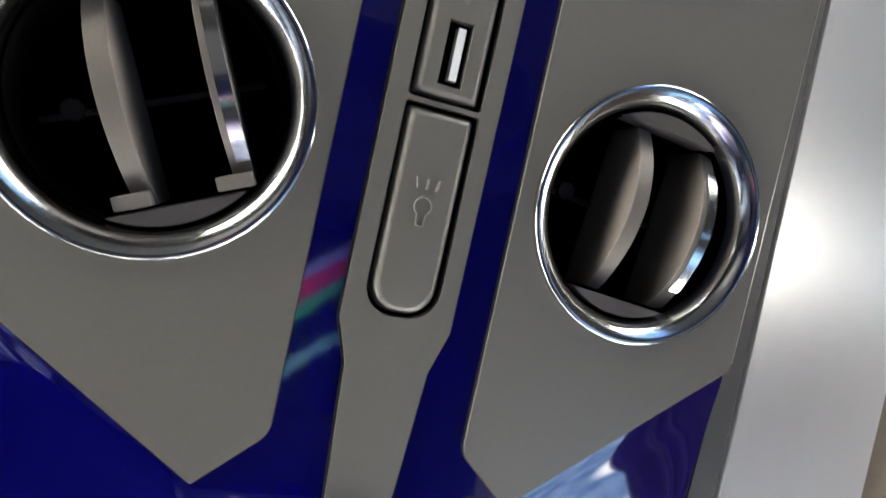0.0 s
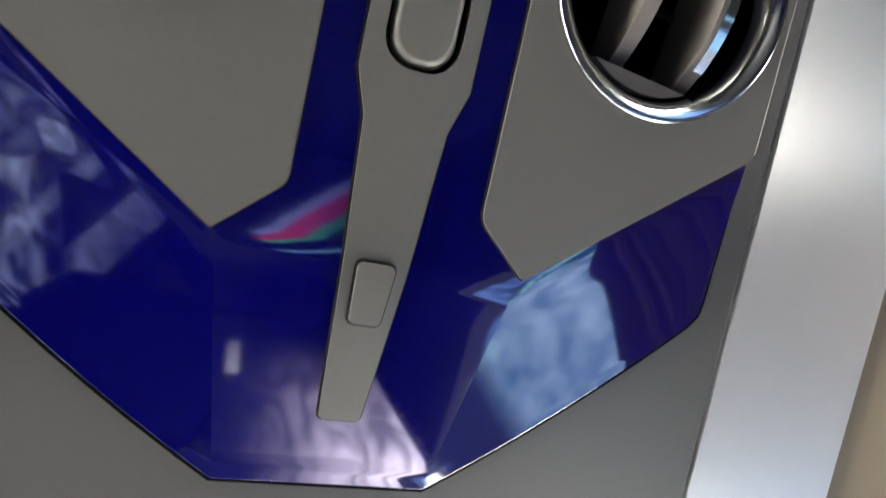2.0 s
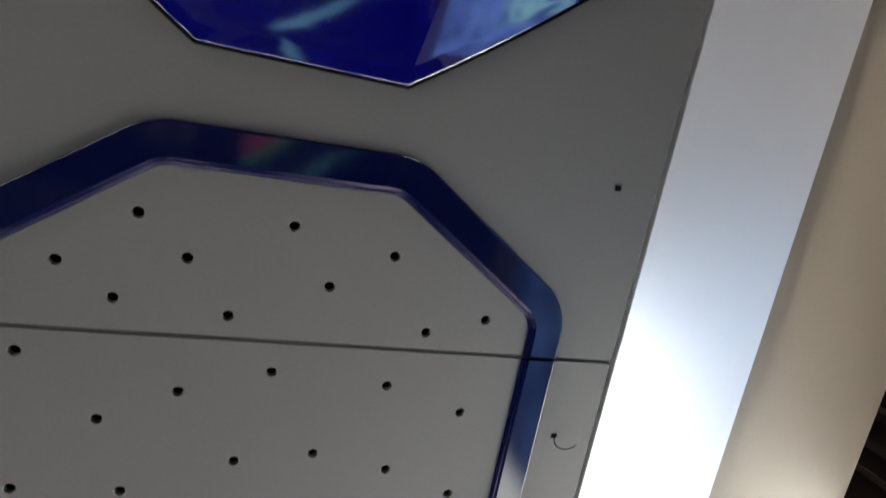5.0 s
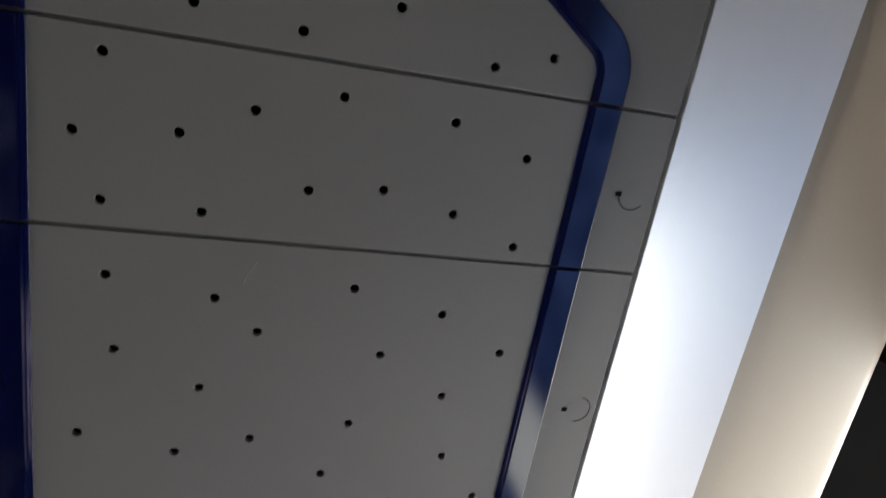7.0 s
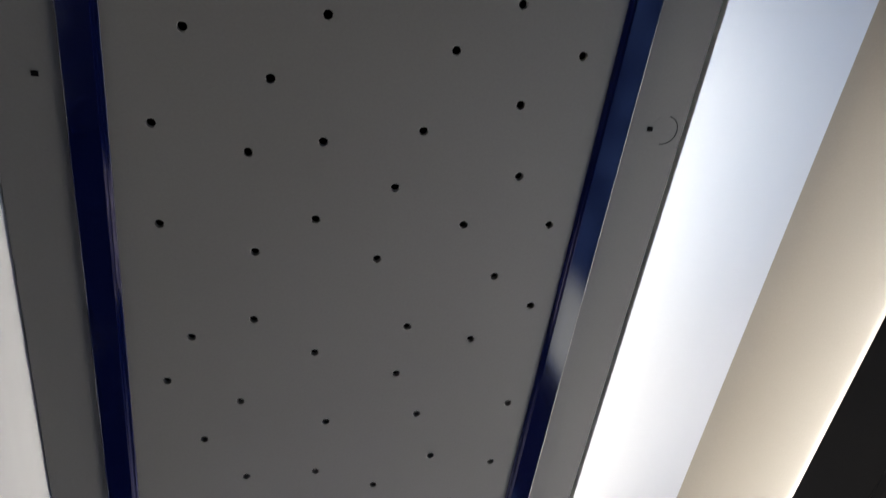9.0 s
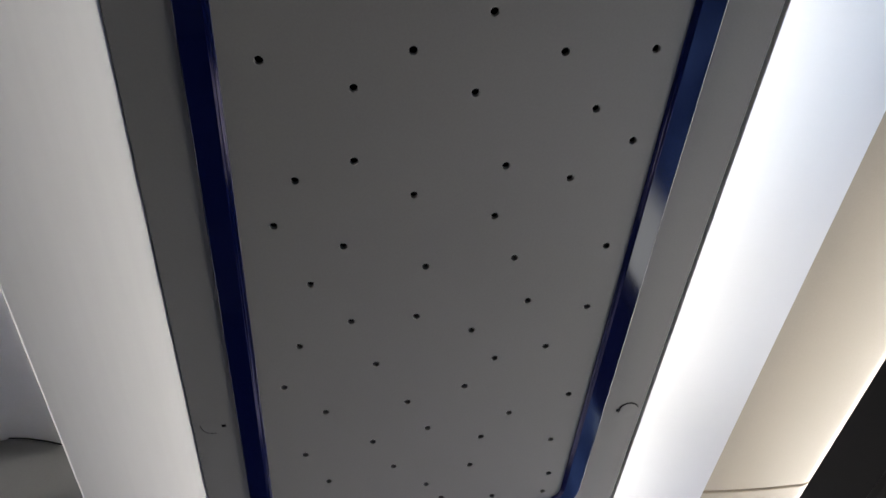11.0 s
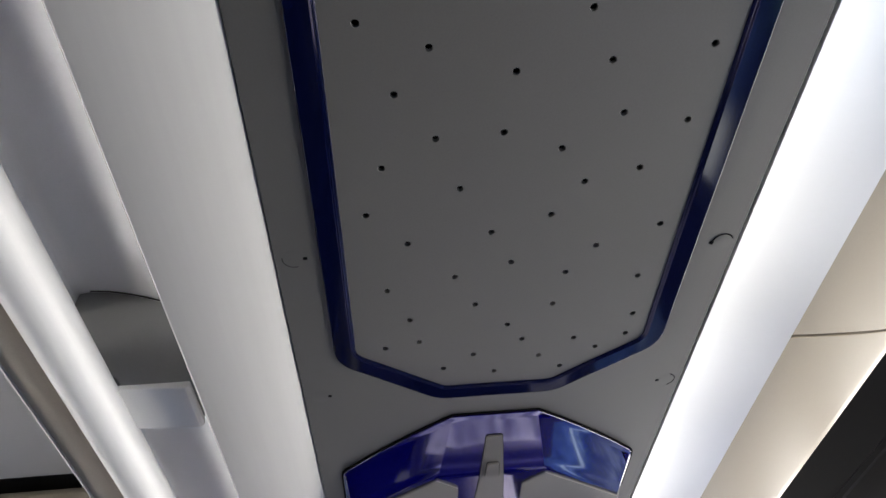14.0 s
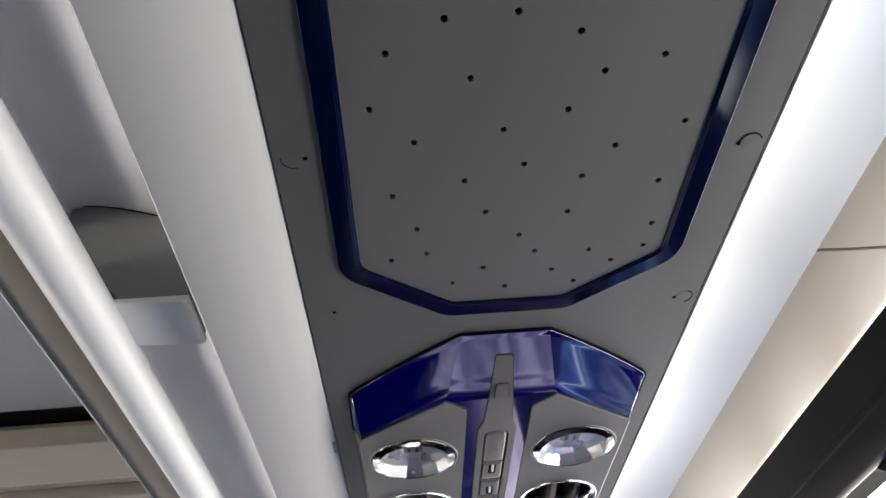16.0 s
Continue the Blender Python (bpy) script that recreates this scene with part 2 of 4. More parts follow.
def wire(bm, points, r, n=6, closed=False):
    """A thin round bead along points in 3D."""
    pts = [Vector(p) for p in points]
    rings = []
    for k, p in enumerate(pts):
        d = (pts[min(k + 1, len(pts) - 1)] - pts[max(k - 1, 0)]).normalized()
        s = d.cross(Vector((0, 0, 1))).normalized()
        u = s.cross(d)
        rings.append([bm.verts.new(p + r * (math.cos(2 * math.pi * q / n) * s + math.sin(2 * math.pi * q / n) * u)) for q in range(n)])
    for a, b in zip(rings, rings[1:]):
        for q in range(n):
            bm.faces.new((a[q], a[(q + 1) % n], b[(q + 1) % n], b[q]))
    return bm


# ---- setting: the bus body around ----
X_RIGHT, X_LEFT, Y_BACK, Y_FRONT, Z_CEIL = 0.43, -1.95, -3.2, 4.2, Z + 0.24


def structure(name, bm, mat, label, smooth=0, bevel=0.0):
    ob = part(name, bm, mat, None, "", smooth, bevel)
    return tagged(ob, label, name.split("_")[0], kind="structure")


def side_wall(name, x0, x1, openings, label):
    """A wall with window openings, as (y0, y1, z0, z1)."""
    bm = bmesh.new()
    outline = [(Y_BACK, 0.0), (Y_FRONT, 0.0), (Y_FRONT, Z_CEIL), (Y_BACK, Z_CEIL)]
    holes = [rounded([(a, c), (b, c), (b, d), (a, d)], 0.05) for a, b, c, d in openings]
    prism(bm, outline, x0, x1, holes)
    for v in bm.verts:
        v.co = Vector((v.co.z, v.co.x, v.co.y))
    return structure(name, bm, WALL, label)


RIGHT_OPEN = [(-0.282, 0.785, 0.95, Z + 0.026), (0.80, 1.03, 1.33, Z + 0.026), (1.045, 1.60, 0.95, Z + 0.026), (-1.3, -0.62, 0.95, Z + 0.026), (1.64, 3.0, 0.95, Z + 0.026)]
LEFT_OPEN = [(0.1, 0.8, 0.95, Z - 0.1), (0.9, 1.45, 0.95, Z - 0.1), (1.55, 2.1, 0.95, Z - 0.1), (-1.5, -0.6, 0.95, Z - 0.1), (2.2, 3.0, 0.95, Z - 0.1), (-3.0, -1.6, 0.95, Z - 0.1)]
side_wall("wall_right", X_RIGHT, X_RIGHT + 0.04, RIGHT_OPEN, "dark lined bus side wall with large window openings")
side_wall("wall_left", X_LEFT - 0.04, X_LEFT, LEFT_OPEN, "dark lined bus side wall across the aisle with windows")
structure("wall_back", box(bmesh.new(), X_LEFT - 0.04, X_RIGHT + 0.04, Y_BACK - 0.04, Y_BACK, 0, Z_CEIL), WALL, "plain dark rear wall of the bus")
bm = bmesh.new()
prism(bm, [(X_LEFT - 0.04, 0), (X_RIGHT + 0.04, 0), (X_RIGHT + 0.04, Z_CEIL), (X_LEFT - 0.04, Z_CEIL)], Y_FRONT, Y_FRONT + 0.04,
      [rounded([(X_LEFT + 0.1, 0.8), (X_RIGHT - 0.1, 0.8), (X_RIGHT - 0.1, Z - 0.05), (X_LEFT + 0.1, Z - 0.05)], 0.1)])
for v in bm.verts:
    v.co = Vector((v.co.x, v.co.z, v.co.y))
structure("wall_front", bm, WALL, "dark front wall of the bus with a windscreen opening")
structure("floor", box(bmesh.new(), X_LEFT - 0.04, X_RIGHT + 0.04, Y_BACK, Y_FRONT, -0.04, 0), FLOOR, "dark speckled vinyl bus floor")
structure("ceiling", box(bmesh.new(), X_LEFT - 0.04, X_RIGHT + 0.04, Y_BACK, Y_FRONT, Z_CEIL, Z_CEIL + 0.04), WHITE, "pale bus ceiling above the luggage racks")


def backdrop(name, corners, strength, label, tint=(1.0, 1.0, 1.0), ground=1.0, shade=(0.010, 0.026, 0.058), leaf=(0.058, 0.084, 0.140), verge=(0.014, 0.026, 0.07)):
    bm = bmesh.new()
    bm.faces.new([bm.verts.new(c) for c in corners])
    ob = new(name, finish(bm, outdoor_material(name, strength, ground, tint, shade, leaf, verge), name, 0))
    return tagged(ob, label, "backdrop", kind="structure")


backdrop("backdrop_right", [(1.6, -7, -2.5), (1.6, 9, -2.5), (1.6, 9, 4.5), (1.6, -7, 4.5)], SKY_RIGHT, "bright daylight outside the near windows", (1.0, 0.985, 0.955), 1.0)
backdrop("backdrop_left", [(-3.2, -7, -2.5), (-3.2, 9, -2.5), (-3.2, 9, 4.5), (-3.2, -7, 4.5)], SKY_LEFT, "daylight outside the far windows", (1.0, 0.985, 0.975), 20.0, (0.08, 0.08, 0.075), (0.22, 0.215, 0.2), (0.08, 0.1, 0.14))
backdrop("backdrop_front", [(-3.2, 7, -2.5), (1.6, 7, -2.5), (1.6, 7, 4.5), (-3.2, 7, 4.5)], SKY_FRONT, "daylight ahead of the windscreen", (1.0, 0.975, 0.93), 20.0, (0.08, 0.08, 0.075), (0.22, 0.215, 0.2), (0.08, 0.1, 0.14))

# ---- the perforated panel sections with their blue band ----
CX = 0.002                                       # middle line of the panels
EDGE_L, EDGE_R = -0.1210, 0.1254
SEAMS = [-0.72, -0.0205, 0.0413, 1.35]
GAPS = [0.0, 0.0007, 0.0007, 0.0]


def octagon(d):
    """The band's inner outline, let out by d."""
    t = math.tan(radians(34.8) / 2)
    s = math.tan(radians(55.2) / 2)
    hw, fl, y0, y1, c = 0.0874 + d, 0.0342 + d * t, -0.0714 - d, 0.4689 + d, 0.0370 + d - d * s
    pts = [(CX - fl, y0), (CX + fl, y0), (CX + hw, y0 + c), (CX + hw, y1 - c), (CX + fl, y1), (CX - fl, y1), (CX - hw, y1 - c), (CX - hw, y0 + c)]
    r = 0.010 + d
    return rounded(pts, r, 8)


def clip(bm, y0, y1):
    for y, n in ((y0, (0, -1, 0)), (y1, (0, 1, 0))):
        geo = bm.verts[:] + bm.edges[:] + bm.faces[:]
        bmesh.ops.bisect_plane(bm, geom=geo, dist=1e-6, plane_co=(0, y, 0), plane_no=n, clear_outer=True)
        rim = [e for e in bm.edges if len(e.link_faces) == 1 and all(abs(v.co.y - y) < 1e-6 for v in e.verts)]
        if rim:
            bmesh.ops.holes_fill(bm, edges=rim, sides=0)
    return bm


BAND = [(0.0, 0.001), (0.0, -0.00042), (0.00005, -0.00047), (0.0002, -0.00052), (0.0011, -0.00080), (0.0012, -0.00085), (0.00135, -0.00088), (0.0015, -0.00088), (0.0016, -0.00090), (0.0023, -0.00118), (0.0024, -0.00121),
        (0.00255, -0.00125), (0.0027, -0.00125), (0.0119, -0.00125), (0.0122, -0.00125), (0.0124, -0.0012), (0.0126, -0.0010), (0.0127, -0.0008), (0.0127, 0.001)]
# drilled speaker and air holes, millimetres from the middle line and along the bus, sheet by sheet
HOLES_NEAR = [(-37, -57), (6, -58), (38, -52), (-23, -45), (-57, -41), (19, -40), (73, -33), (-42, -31), (-74, -29), (-10, -28), (53, -27)]
HOLES_STRIP = [(-66, -13), (5, -10), (43, -7), (-22, -2), (71, 2), (-44, 8), (-74, 11), (22, 19), (-3, 22), (48, 25), (-66, 32), (-36, 33), (73, 35)]
HOLES_LONG_A = [(17, 56), (-64, 57), (-30, 63), (51, 64), (-15, 75), (77, 79), (30, 82), (-61, 84), (-33, 98), (57, 99), (22, 112), (-72, 117), (-14, 119),
                (-40, 125), (62, 127), (14, 135), (79, 147), (43, 149), (-15, 150), (-71, 155), (-37, 165), (10, 166), (60, 172), (79, 186), (-37, 196),
                (26, 198), (55, 204), (-61, 205), (-12, 212), (24, 223), (-71, 227), (-42, 238), (79, 240), (36, 246), (-5, 250), (-57, 259)]
HOLES_LONG_B = [(46, 272), (77, 277), (-8, 280), (-39, 282), (20, 290), (-64, 297), (60, 303), (34, 310), (-27, 311), (-73, 325), (20, 330), (-10, 340),
                (79, 340), (-53, 345), (47, 353), (2, 362), (-28, 371), (33, 372), (75, 378), (-65, 379), (-16, 394), (29, 397), (-53, 404), (79, 410), (4, 413)]
HOLES_FAR = [(-48, 424), (14, 427), (78, 428), (-68, 428), (46, 429), (61, 439), (-15, 439), (26, 444), (-33, 451), (41, 456), (-1, 457)]
SHEETS = [HOLES_NEAR, HOLES_STRIP, HOLES_LONG_A + HOLES_LONG_B + HOLES_FAR]


def cut_outline(loop, y0, y1):
    """The part of a closed outline between two heights of y."""
    for y, keep in ((y0, 1), (y1, -1)):
        out = []
        for k, p in enumerate(loop):
            q = loop[(k + 1) % len(loop)]
            a, b = (p[1] - y) * keep, (q[1] - y) * keep
            if a >= 0:
                out.append(p)
            if (a > 0 > b) or (a < 0 < b):
                s = a / (a - b)
                out.append((p[0] + (q[0] - p[0]) * s, y))
        loop = out
    return loop


def dedupe(loop):
    out = []
    for p in loop:
        if not out or math.dist(p, out[-1]) > 1e-6:
            out.append(p)
    if math.dist(out[0], out[-1]) < 1e-6:
        out.pop()
    return out


HALF = 0.199                                    # half a service unit's length
H = 0.0105                                      # how far its face stands below the panel
WELLS = [(sx * 0.0645, y) for sx in (1, -1) for y in (HALF - 0.1512, -HALF + 0.149)]
PLACES = {0: (0.0080, -0.3040, 1.45), 2: (0.0030, 0.7015, 0.0)}


def unit_wells(x0, y0, turn):
    c, s = math.cos(radians(turn)), math.sin(radians(turn))
    return [circle(x0 + c * x - s * y, y0 + s * x + c * y, 0.0315, 32) for x, y in WELLS]


UNIT_WELLS = {k: unit_wells(*p) for k, p in PLACES.items()}


def panel_section(k):
    y0, y1 = SEAMS[k] + GAPS[k], SEAMS[k + 1] - GAPS[k + 1]
    root = thing("perforated_panel", pose(0, 0, Z), "grey perforated overhead panel with a glossy blue band", "panel", "overhead panel sections")
    mid = cut_outline(octagon(0.006), y0, y1)
    # outer plate, round the band
    bm = bmesh.new()
    if k in (0, 2):
        ys = y1 if k == 0 else y0
        loop = dedupe(mid)
        chain = sorted((p for p in loop if abs(p[1] - ys) < 1e-6), key=lambda p: p[0])
        rest = [p for p in loop if abs(p[1] - ys) >= 1e-6]
        rest.sort(key=lambda p: math.atan2(p[0] - CX, (ys - p[1]) if k == 0 else (p[1] - ys)))
        arc = [chain[0], *rest, chain[-1]]
        if k == 0:
            outline = [(EDGE_L, y0), (EDGE_R, y0), (EDGE_R, y1), *reversed(arc), (EDGE_L, y1)]
        else:
            outline = [(EDGE_L, y1), (EDGE_L, y0), *arc, (EDGE_R, y0), (EDGE_R, y1)]
        prism(bm, dedupe(outline), 0.0, 0.003, UNIT_WELLS[k])
        part("border_plate", bm, PANEL, root, bevel=0.00015)
    else:
        w = 0.0874 + 0.006
        part("border_plate", box(bm, EDGE_L, CX - w, y0, y1, 0.0, 0.003), PANEL, root, bevel=0.00015)
        part("border_plate", box(bmesh.new(), CX + w, EDGE_R, y0, y1, 0.0, 0.003), PANEL, root, bevel=0.00015)
    # blue band
    for side in ((0,) if k in (0, 2) else (1, -1)):
        bm = bmesh.new()
        rings = [[bm.verts.new((x, y, z)) for x, y in octagon(d)] for d, z in BAND]
        n = len(rings[0])
        for a, b in zip(rings, rings[1:] + rings[:1]):
            for j in range(n):
                bm.faces.new((a[j], a[(j + 1) % n], b[(j + 1) % n], b[j]))
        clip(bm, y0, y1)
        if side:
            bmesh.ops.delete(bm, geom=[v for v in bm.verts if (v.co.x - CX) * side < 0], context="VERTS")
        part("trim_band", bm, NAVY, root, "glossy navy blue trim band", smooth=42)
    # dark strip added to hide lit plate edges and shade the seam
    if k in (1, 2):
        w = GAPS[k] + 0.0001
        part("seam_strip", box(bmesh.new(), EDGE_L + 0.0004, EDGE_R - 0.0004, SEAMS[k] - w, SEAMS[k] + w, 0.0004, 0.0022), SEAM, root, "dark strip standing in for the seam's shade")
    # drilled sheet
    loop = dedupe(cut_outline(octagon(0.004), y0, y1))
    bm = bmesh.new()
    prism(bm, loop, 0.0, 0.0025, [circle(x / 1000, y / 1000, 0.00170, 12) for x, y in SHEETS[k]])
    part("perforated_sheet", bm, PANEL, root, "grey sheet drilled with small round holes", bevel=0.00018)
    # near-black sheet added to darken the hollow behind the holes
    bm = bmesh.new()
    prism(bm, loop, 0.0085, 0.0105)
    part("hole_backing", bm, VOID, root, "near-black sheet for the dark hollow behind the holes")
    return root


panels = [panel_section(k) for k in range(3)]
bm = bmesh.new()
wire(bm, [(-0.0210, 0.0570, 0.0), (-0.0203, 0.0540, -0.00003), (-0.0186, 0.0512, -0.00003), (-0.0170, 0.0486, 0.0)], 0.00016, 5)
part("scuff", bm, EMBOSS, panels[2], "faint pale scuff on the sheet")


def screw_plug(x, y, side, root, arc=None, bead=0.00022):
    """A round plug with a pry slot; arc names the stretch of its rim that stands open."""
    cx = x + side * 0.006
    bm = bmesh.new()
    lathe(bm, [(0.0001, -0.00004), (0.0056, -0.00004), (0.0058, -0.00002), (0.0059, 0.0005)], cx, y, 32)
    plug = part("screw_plug", bm, PANEL, root, "round grey screw plug with a pry slot")
    part("pry_slot", box(bmesh.new(), x - 0.0011, x + 0.0011, y - 0.0009, y + 0.0009, -0.0003, 0.0004), VOID, plug)
    # near-black bead puts the shade of the open rim into colour
    if arc:
        a, b = arc
        bm = bmesh.new()
        wire(bm, [(cx + 0.0057 * math.cos(w), y + 0.0057 * math.sin(w), -0.00006) for w in [radians(a + (b - a) * q / 20) for q in range(21)]], bead, 5)
        part("shadow_seam", bm, VOID, plug, "near-black bead for the shade at the plug's open edge")


for x, y, side, k, arc, bead in [(0.110, -0.084, 1, 0, None, 0), (0.1098, 0.0103, 1, 1, (40, 190), 0.00018), (0.1111, 0.1035, 1, 2, (-80, 95), 0.00018), (0.1112, 0.3555, 1, 2, (165, 335), 0.0004), (0.110, 0.479, 1, 2, (-75, 70), 0.0003),
                                 (-0.106, 0.1035, -1, 2, None, 0), (-0.1055, 0.3512, -1, 2, (70, 190), 0.00018), (-0.1048, 0.4714, -1, 2, None, 0)]:
    screw_plug(x, y, side, panels[k], arc, bead)

# ---- the service units: vents, lamps, buttons, charging ports ----


def mirrored(points):
    return points + [(-x, y) for x, y in reversed(points)]


def inflate(loop, d):
    """A closed outline let out by d."""
    out = []
    area = sum(a[0] * b[1] - b[0] * a[1] for a, b in zip(loop, loop[1:] + loop[:1]))
    sign = 1 if area > 0 else -1
    for k, p in enumerate(loop):
        a, b = Vector(loop[k - 1]), Vector(loop[(k + 1) % len(loop)])
        t = (b - a).normalized()
        out.append((p[0] + sign * t.y * d, p[1] - sign * t.x * d))
    return out


RAMP_V = [1.2 + 66.8 * k / 40 for k in range(41)]
RAMP_H = []
for v in RAMP_V:                                   # straight ramp eased into the flat face
    w = min(max((v - 52.0) / 16.0, 0.0), 1.0)
    RAMP_H.append(2.2 + 0.1312 * (min(v, 52.0) - 1.2) + 16.0 * 0.1312 * (w - 0.5 * w * w) + 0.45 * w * w * (3 - 2 * w))


BOW = 2.2                                          # how far the slanting edges swell outwards, in mm
ALONG = [0.0, 0.12, 0.25, 0.375, 0.5, 0.625, 0.75, 0.87, 0.95]


def end_columns(a, b, e, swell):
    """Points (across, along, height) from the crease a over the swelling edge and the rounded corner b to the side's end e."""
    out = []
    for t in ALONG:
        q = BOW * 4 * t * (1 - t) * swell
        out.append((a[0] + (b[0] - a[0]) * t + 0.6256 * q, a[1] + (b[1] - a[1]) * t - 0.7802 * q, a[2] + (b[2] - a[2]) * t))
    for t, pull in ((0.0, 0.9), (0.09, 0.25)):
        out.append((b[0] + (e[0] - b[0]) * t - pull * swell, b[1] + (e[1] - b[1]) * t + 0.6 * pull * swell, b[2] + (e[2] - b[2]) * t))
    return out + [e]


def end_outline(d):
    """Half the plan of a blue end let out by d mm."""
    return [(0.0, -d)] + [(x, v) for x, v, _ in end_columns((29.3 + 0.4 * d, -d, 0), (108 + 1.1 * d, 63 - 0.5 * d, 0), (109 + d, 114, 0), 1.0)]


def end_shell(bm, s):
    """One faceted blue end: s is 1 for the end ahead, -1 for the other."""
    def side(a, v):                                        # the flat facet towards the corner
        return 2.2 + 0.179 * ((v - 1.2) * 0.7802 - (a - 29.0) * 0.6256)
    layers = [[(0, 0, -1.5)] + end_columns((29.3, 0, -1.5), (108, 63, -1.5), (109, 114, -1.5), 1.0)]
    for q in range(17):                                    # rounded edge
        w = radians(5 * q)
        d, h = 0.5 * (1 - math.cos(w)), 1.7 + 0.5 * math.sin(w)
        layers.append([(0, d, h)] + end_columns((29.3 - 0.25 * d, d, h), (108 - 1.0 * d, 63 + 0.5 * d, h), (108.6 - 1.5 * d, 114, h + 0.4), 1.0))
    for k in range(1, 29):                                 # gently domed slopes, bending into the flat
        f = k / 28
        v = 1.2 + 66.8 * f
        ua, ub, vb = 29.0 + 11.0 * f, 106.8 - 3.8 * f, 63.6 + 50.4 * f
        dome = 0.34 * 4 * f * (1 - f) + 2.7 * max(0.0, (f - 0.68) / 0.32) ** 2 * (1 - f) / 0.32
        h = float(np.interp(v, RAMP_V, RAMP_H)) + 0.28 * 4 * f * (1 - f)
        layers.append([(0, v, h)] + end_columns((ua, v, side(ua, v) + dome), (ub, vb, side(ub, vb) + dome), (106.8 - 3.2 * f, 114, 3.0 + 6.8 * f), (1 - f) ** 2))
    rows = {}
    for m in (1, -1):
        for a, b in zip(layers, layers[1:]):
            for j in range(len(a) - 1):
                vs = []
                for x, v, h in (a[j], a[j + 1], b[j + 1], b[j]):
                    at = (m * x / 1000, s * (HALF - v / 1000), -h / 1000)
                    key = tuple(round(c, 6) for c in at)
                    if key not in rows:
                        rows[key] = bm.verts.new(at)
                    if rows[key] not in vs:
                        vs.append(rows[key])
                if len(vs) > 2:
                    bm.faces.new(vs if m * s > 0 else vs[::-1])
    return bm


def dip(d):
    """How far the blue end has fallen back at d metres from its tip."""
    f = min(max((d * 1000 - 1.2) / 66.8, 0.0), 1.0)
    return 0.0105 - 0.001 * (float(np.interp(d * 1000, RAMP_V, RAMP_H)) + 0.28 * 4 * f * (1 - f))


def vent(root, cx, cy, turn, flip):
    """A round air outlet: chrome ring, black throat, turning barrel with two deep vanes."""
    bm = bmesh.new()
    lip = [(0.0352, 0.0030), (0.0343, 0.0029), (0.0332, 0.0024), (0.0321, 0.0016), (0.0311, 0.0006), (0.0304, -0.0005), (0.0299, -0.0018), (0.0297, -0.0040)]
    lathe(bm, [(0.0357, -H + 0.0005), (0.0357, -H - 0.0020), (0.0355, -H - 0.0027)] + [(r, -H - d) for r, d in lip], cx, cy, 72)
    ring = part("vent_ring", bm, CHROME, root, "polished chrome ring of an air outlet", smooth=60)
    # throat: near-black colour stands in for the dark of the deep hollow
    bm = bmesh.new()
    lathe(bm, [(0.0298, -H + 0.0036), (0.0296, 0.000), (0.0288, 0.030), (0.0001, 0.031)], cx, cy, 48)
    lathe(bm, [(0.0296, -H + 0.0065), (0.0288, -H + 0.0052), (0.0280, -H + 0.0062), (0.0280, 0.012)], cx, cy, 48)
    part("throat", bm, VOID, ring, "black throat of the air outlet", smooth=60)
    rot = Matrix.Translation((cx, cy, 0)) @ Matrix.Rotation(radians(turn), 4, "Z")
    # chord plates at both ends of the barrel
    for s in (1, -1):
        a = math.acos(0.0243 / 0.0286)
        arc = [(0.0286 * math.sin(-a + 2 * a * k / 14), s * 0.0286 * math.cos(-a + 2 * a * k / 14)) for k in range(15)]
        bm = prism(bmesh.new(), arc, -H + 0.0012, -H + 0.010)
        bm.transform(rot)
        part("barrel_cheek", bm, VANE, ring, bevel=0.0005)
    # vanes: blades with a domed outer edge
    for off, chromed in ((-0.0070 * flip, False), (0.0150 * flip, True)):
        prof = []
        for k in range(17):
            y = -0.0234 + 0.0468 * k / 16
            prof.append((y, -H - 0.0058 + 0.0118 * (y / 0.0234) ** 2))
        section = prof + [(0.0234, 0.010), (-0.0234, 0.010)]
        bm = prism(bmesh.new(), section, -0.0023, 0.0023)
        for v in bm.verts:
            lean = (v.co.y + H) * 0.10 * flip
            v.co = Vector((off + v.co.z + lean, v.co.x, v.co.y))
        bm.transform(rot)
        blade = part("vane", bm, VANE, ring, "domed grey louvre vane", bevel=0.0011)
        bm = prism(bmesh.new(), [(off - 0.0062 * flip, -H + 0.0012), (off + 0.0026 * flip, -H + 0.0012), (off + 0.0022 * flip, -H - 0.0012), (off - 0.0020 * flip, -H - 0.0012)], 0.0200, 0.0233)
        for v in bm.verts:
            v.co = Vector((v.co.x, v.co.z, v.co.y))
        bm.transform(rot)
        if cx < 0:
            part("vane_foot", bm, VANE, blade, bevel=0.0003)
        else:
            bm.free()
        if chromed:
            bm = bmesh.new()
            strip = prof[2:-2]
            lo = []
            for y, z in strip:
                lo.append([bm.verts.new((off + dx + (z + H) * 0.10 * flip, y, z - dz)) for dx, dz in ((-0.0008, -0.0003), (-0.0008, 0.0005), (0.0023, 0.0005), (0.0023, -0.0003))])
            for a, b in zip(lo, lo[1:]):
                for j in range(3):
                    bm.faces.new((a[j], a[j + 1], b[j + 1], b[j]))
            bm.faces.new(lo[0])
            bm.faces.new(lo[-1])
            bm.transform(rot)
            part("chrome_strip", bm, CHROME, blade, "chrome strip along the vane")
    # crossbar with a pivot deep inside; black, the depth's shade in its colour
    bm = box(bmesh.new(), -0.026, 0.026, -0.0007, 0.0007, 0.0085, 0.0105)
    lathe(bm, [(0.0001, 0.0055), (0.0025, 0.0055), (0.0025, 0.0115)], -0.018, -0.001, 12)
    bm.transform(rot)
    part("crossbar", bm, BLACK, ring)


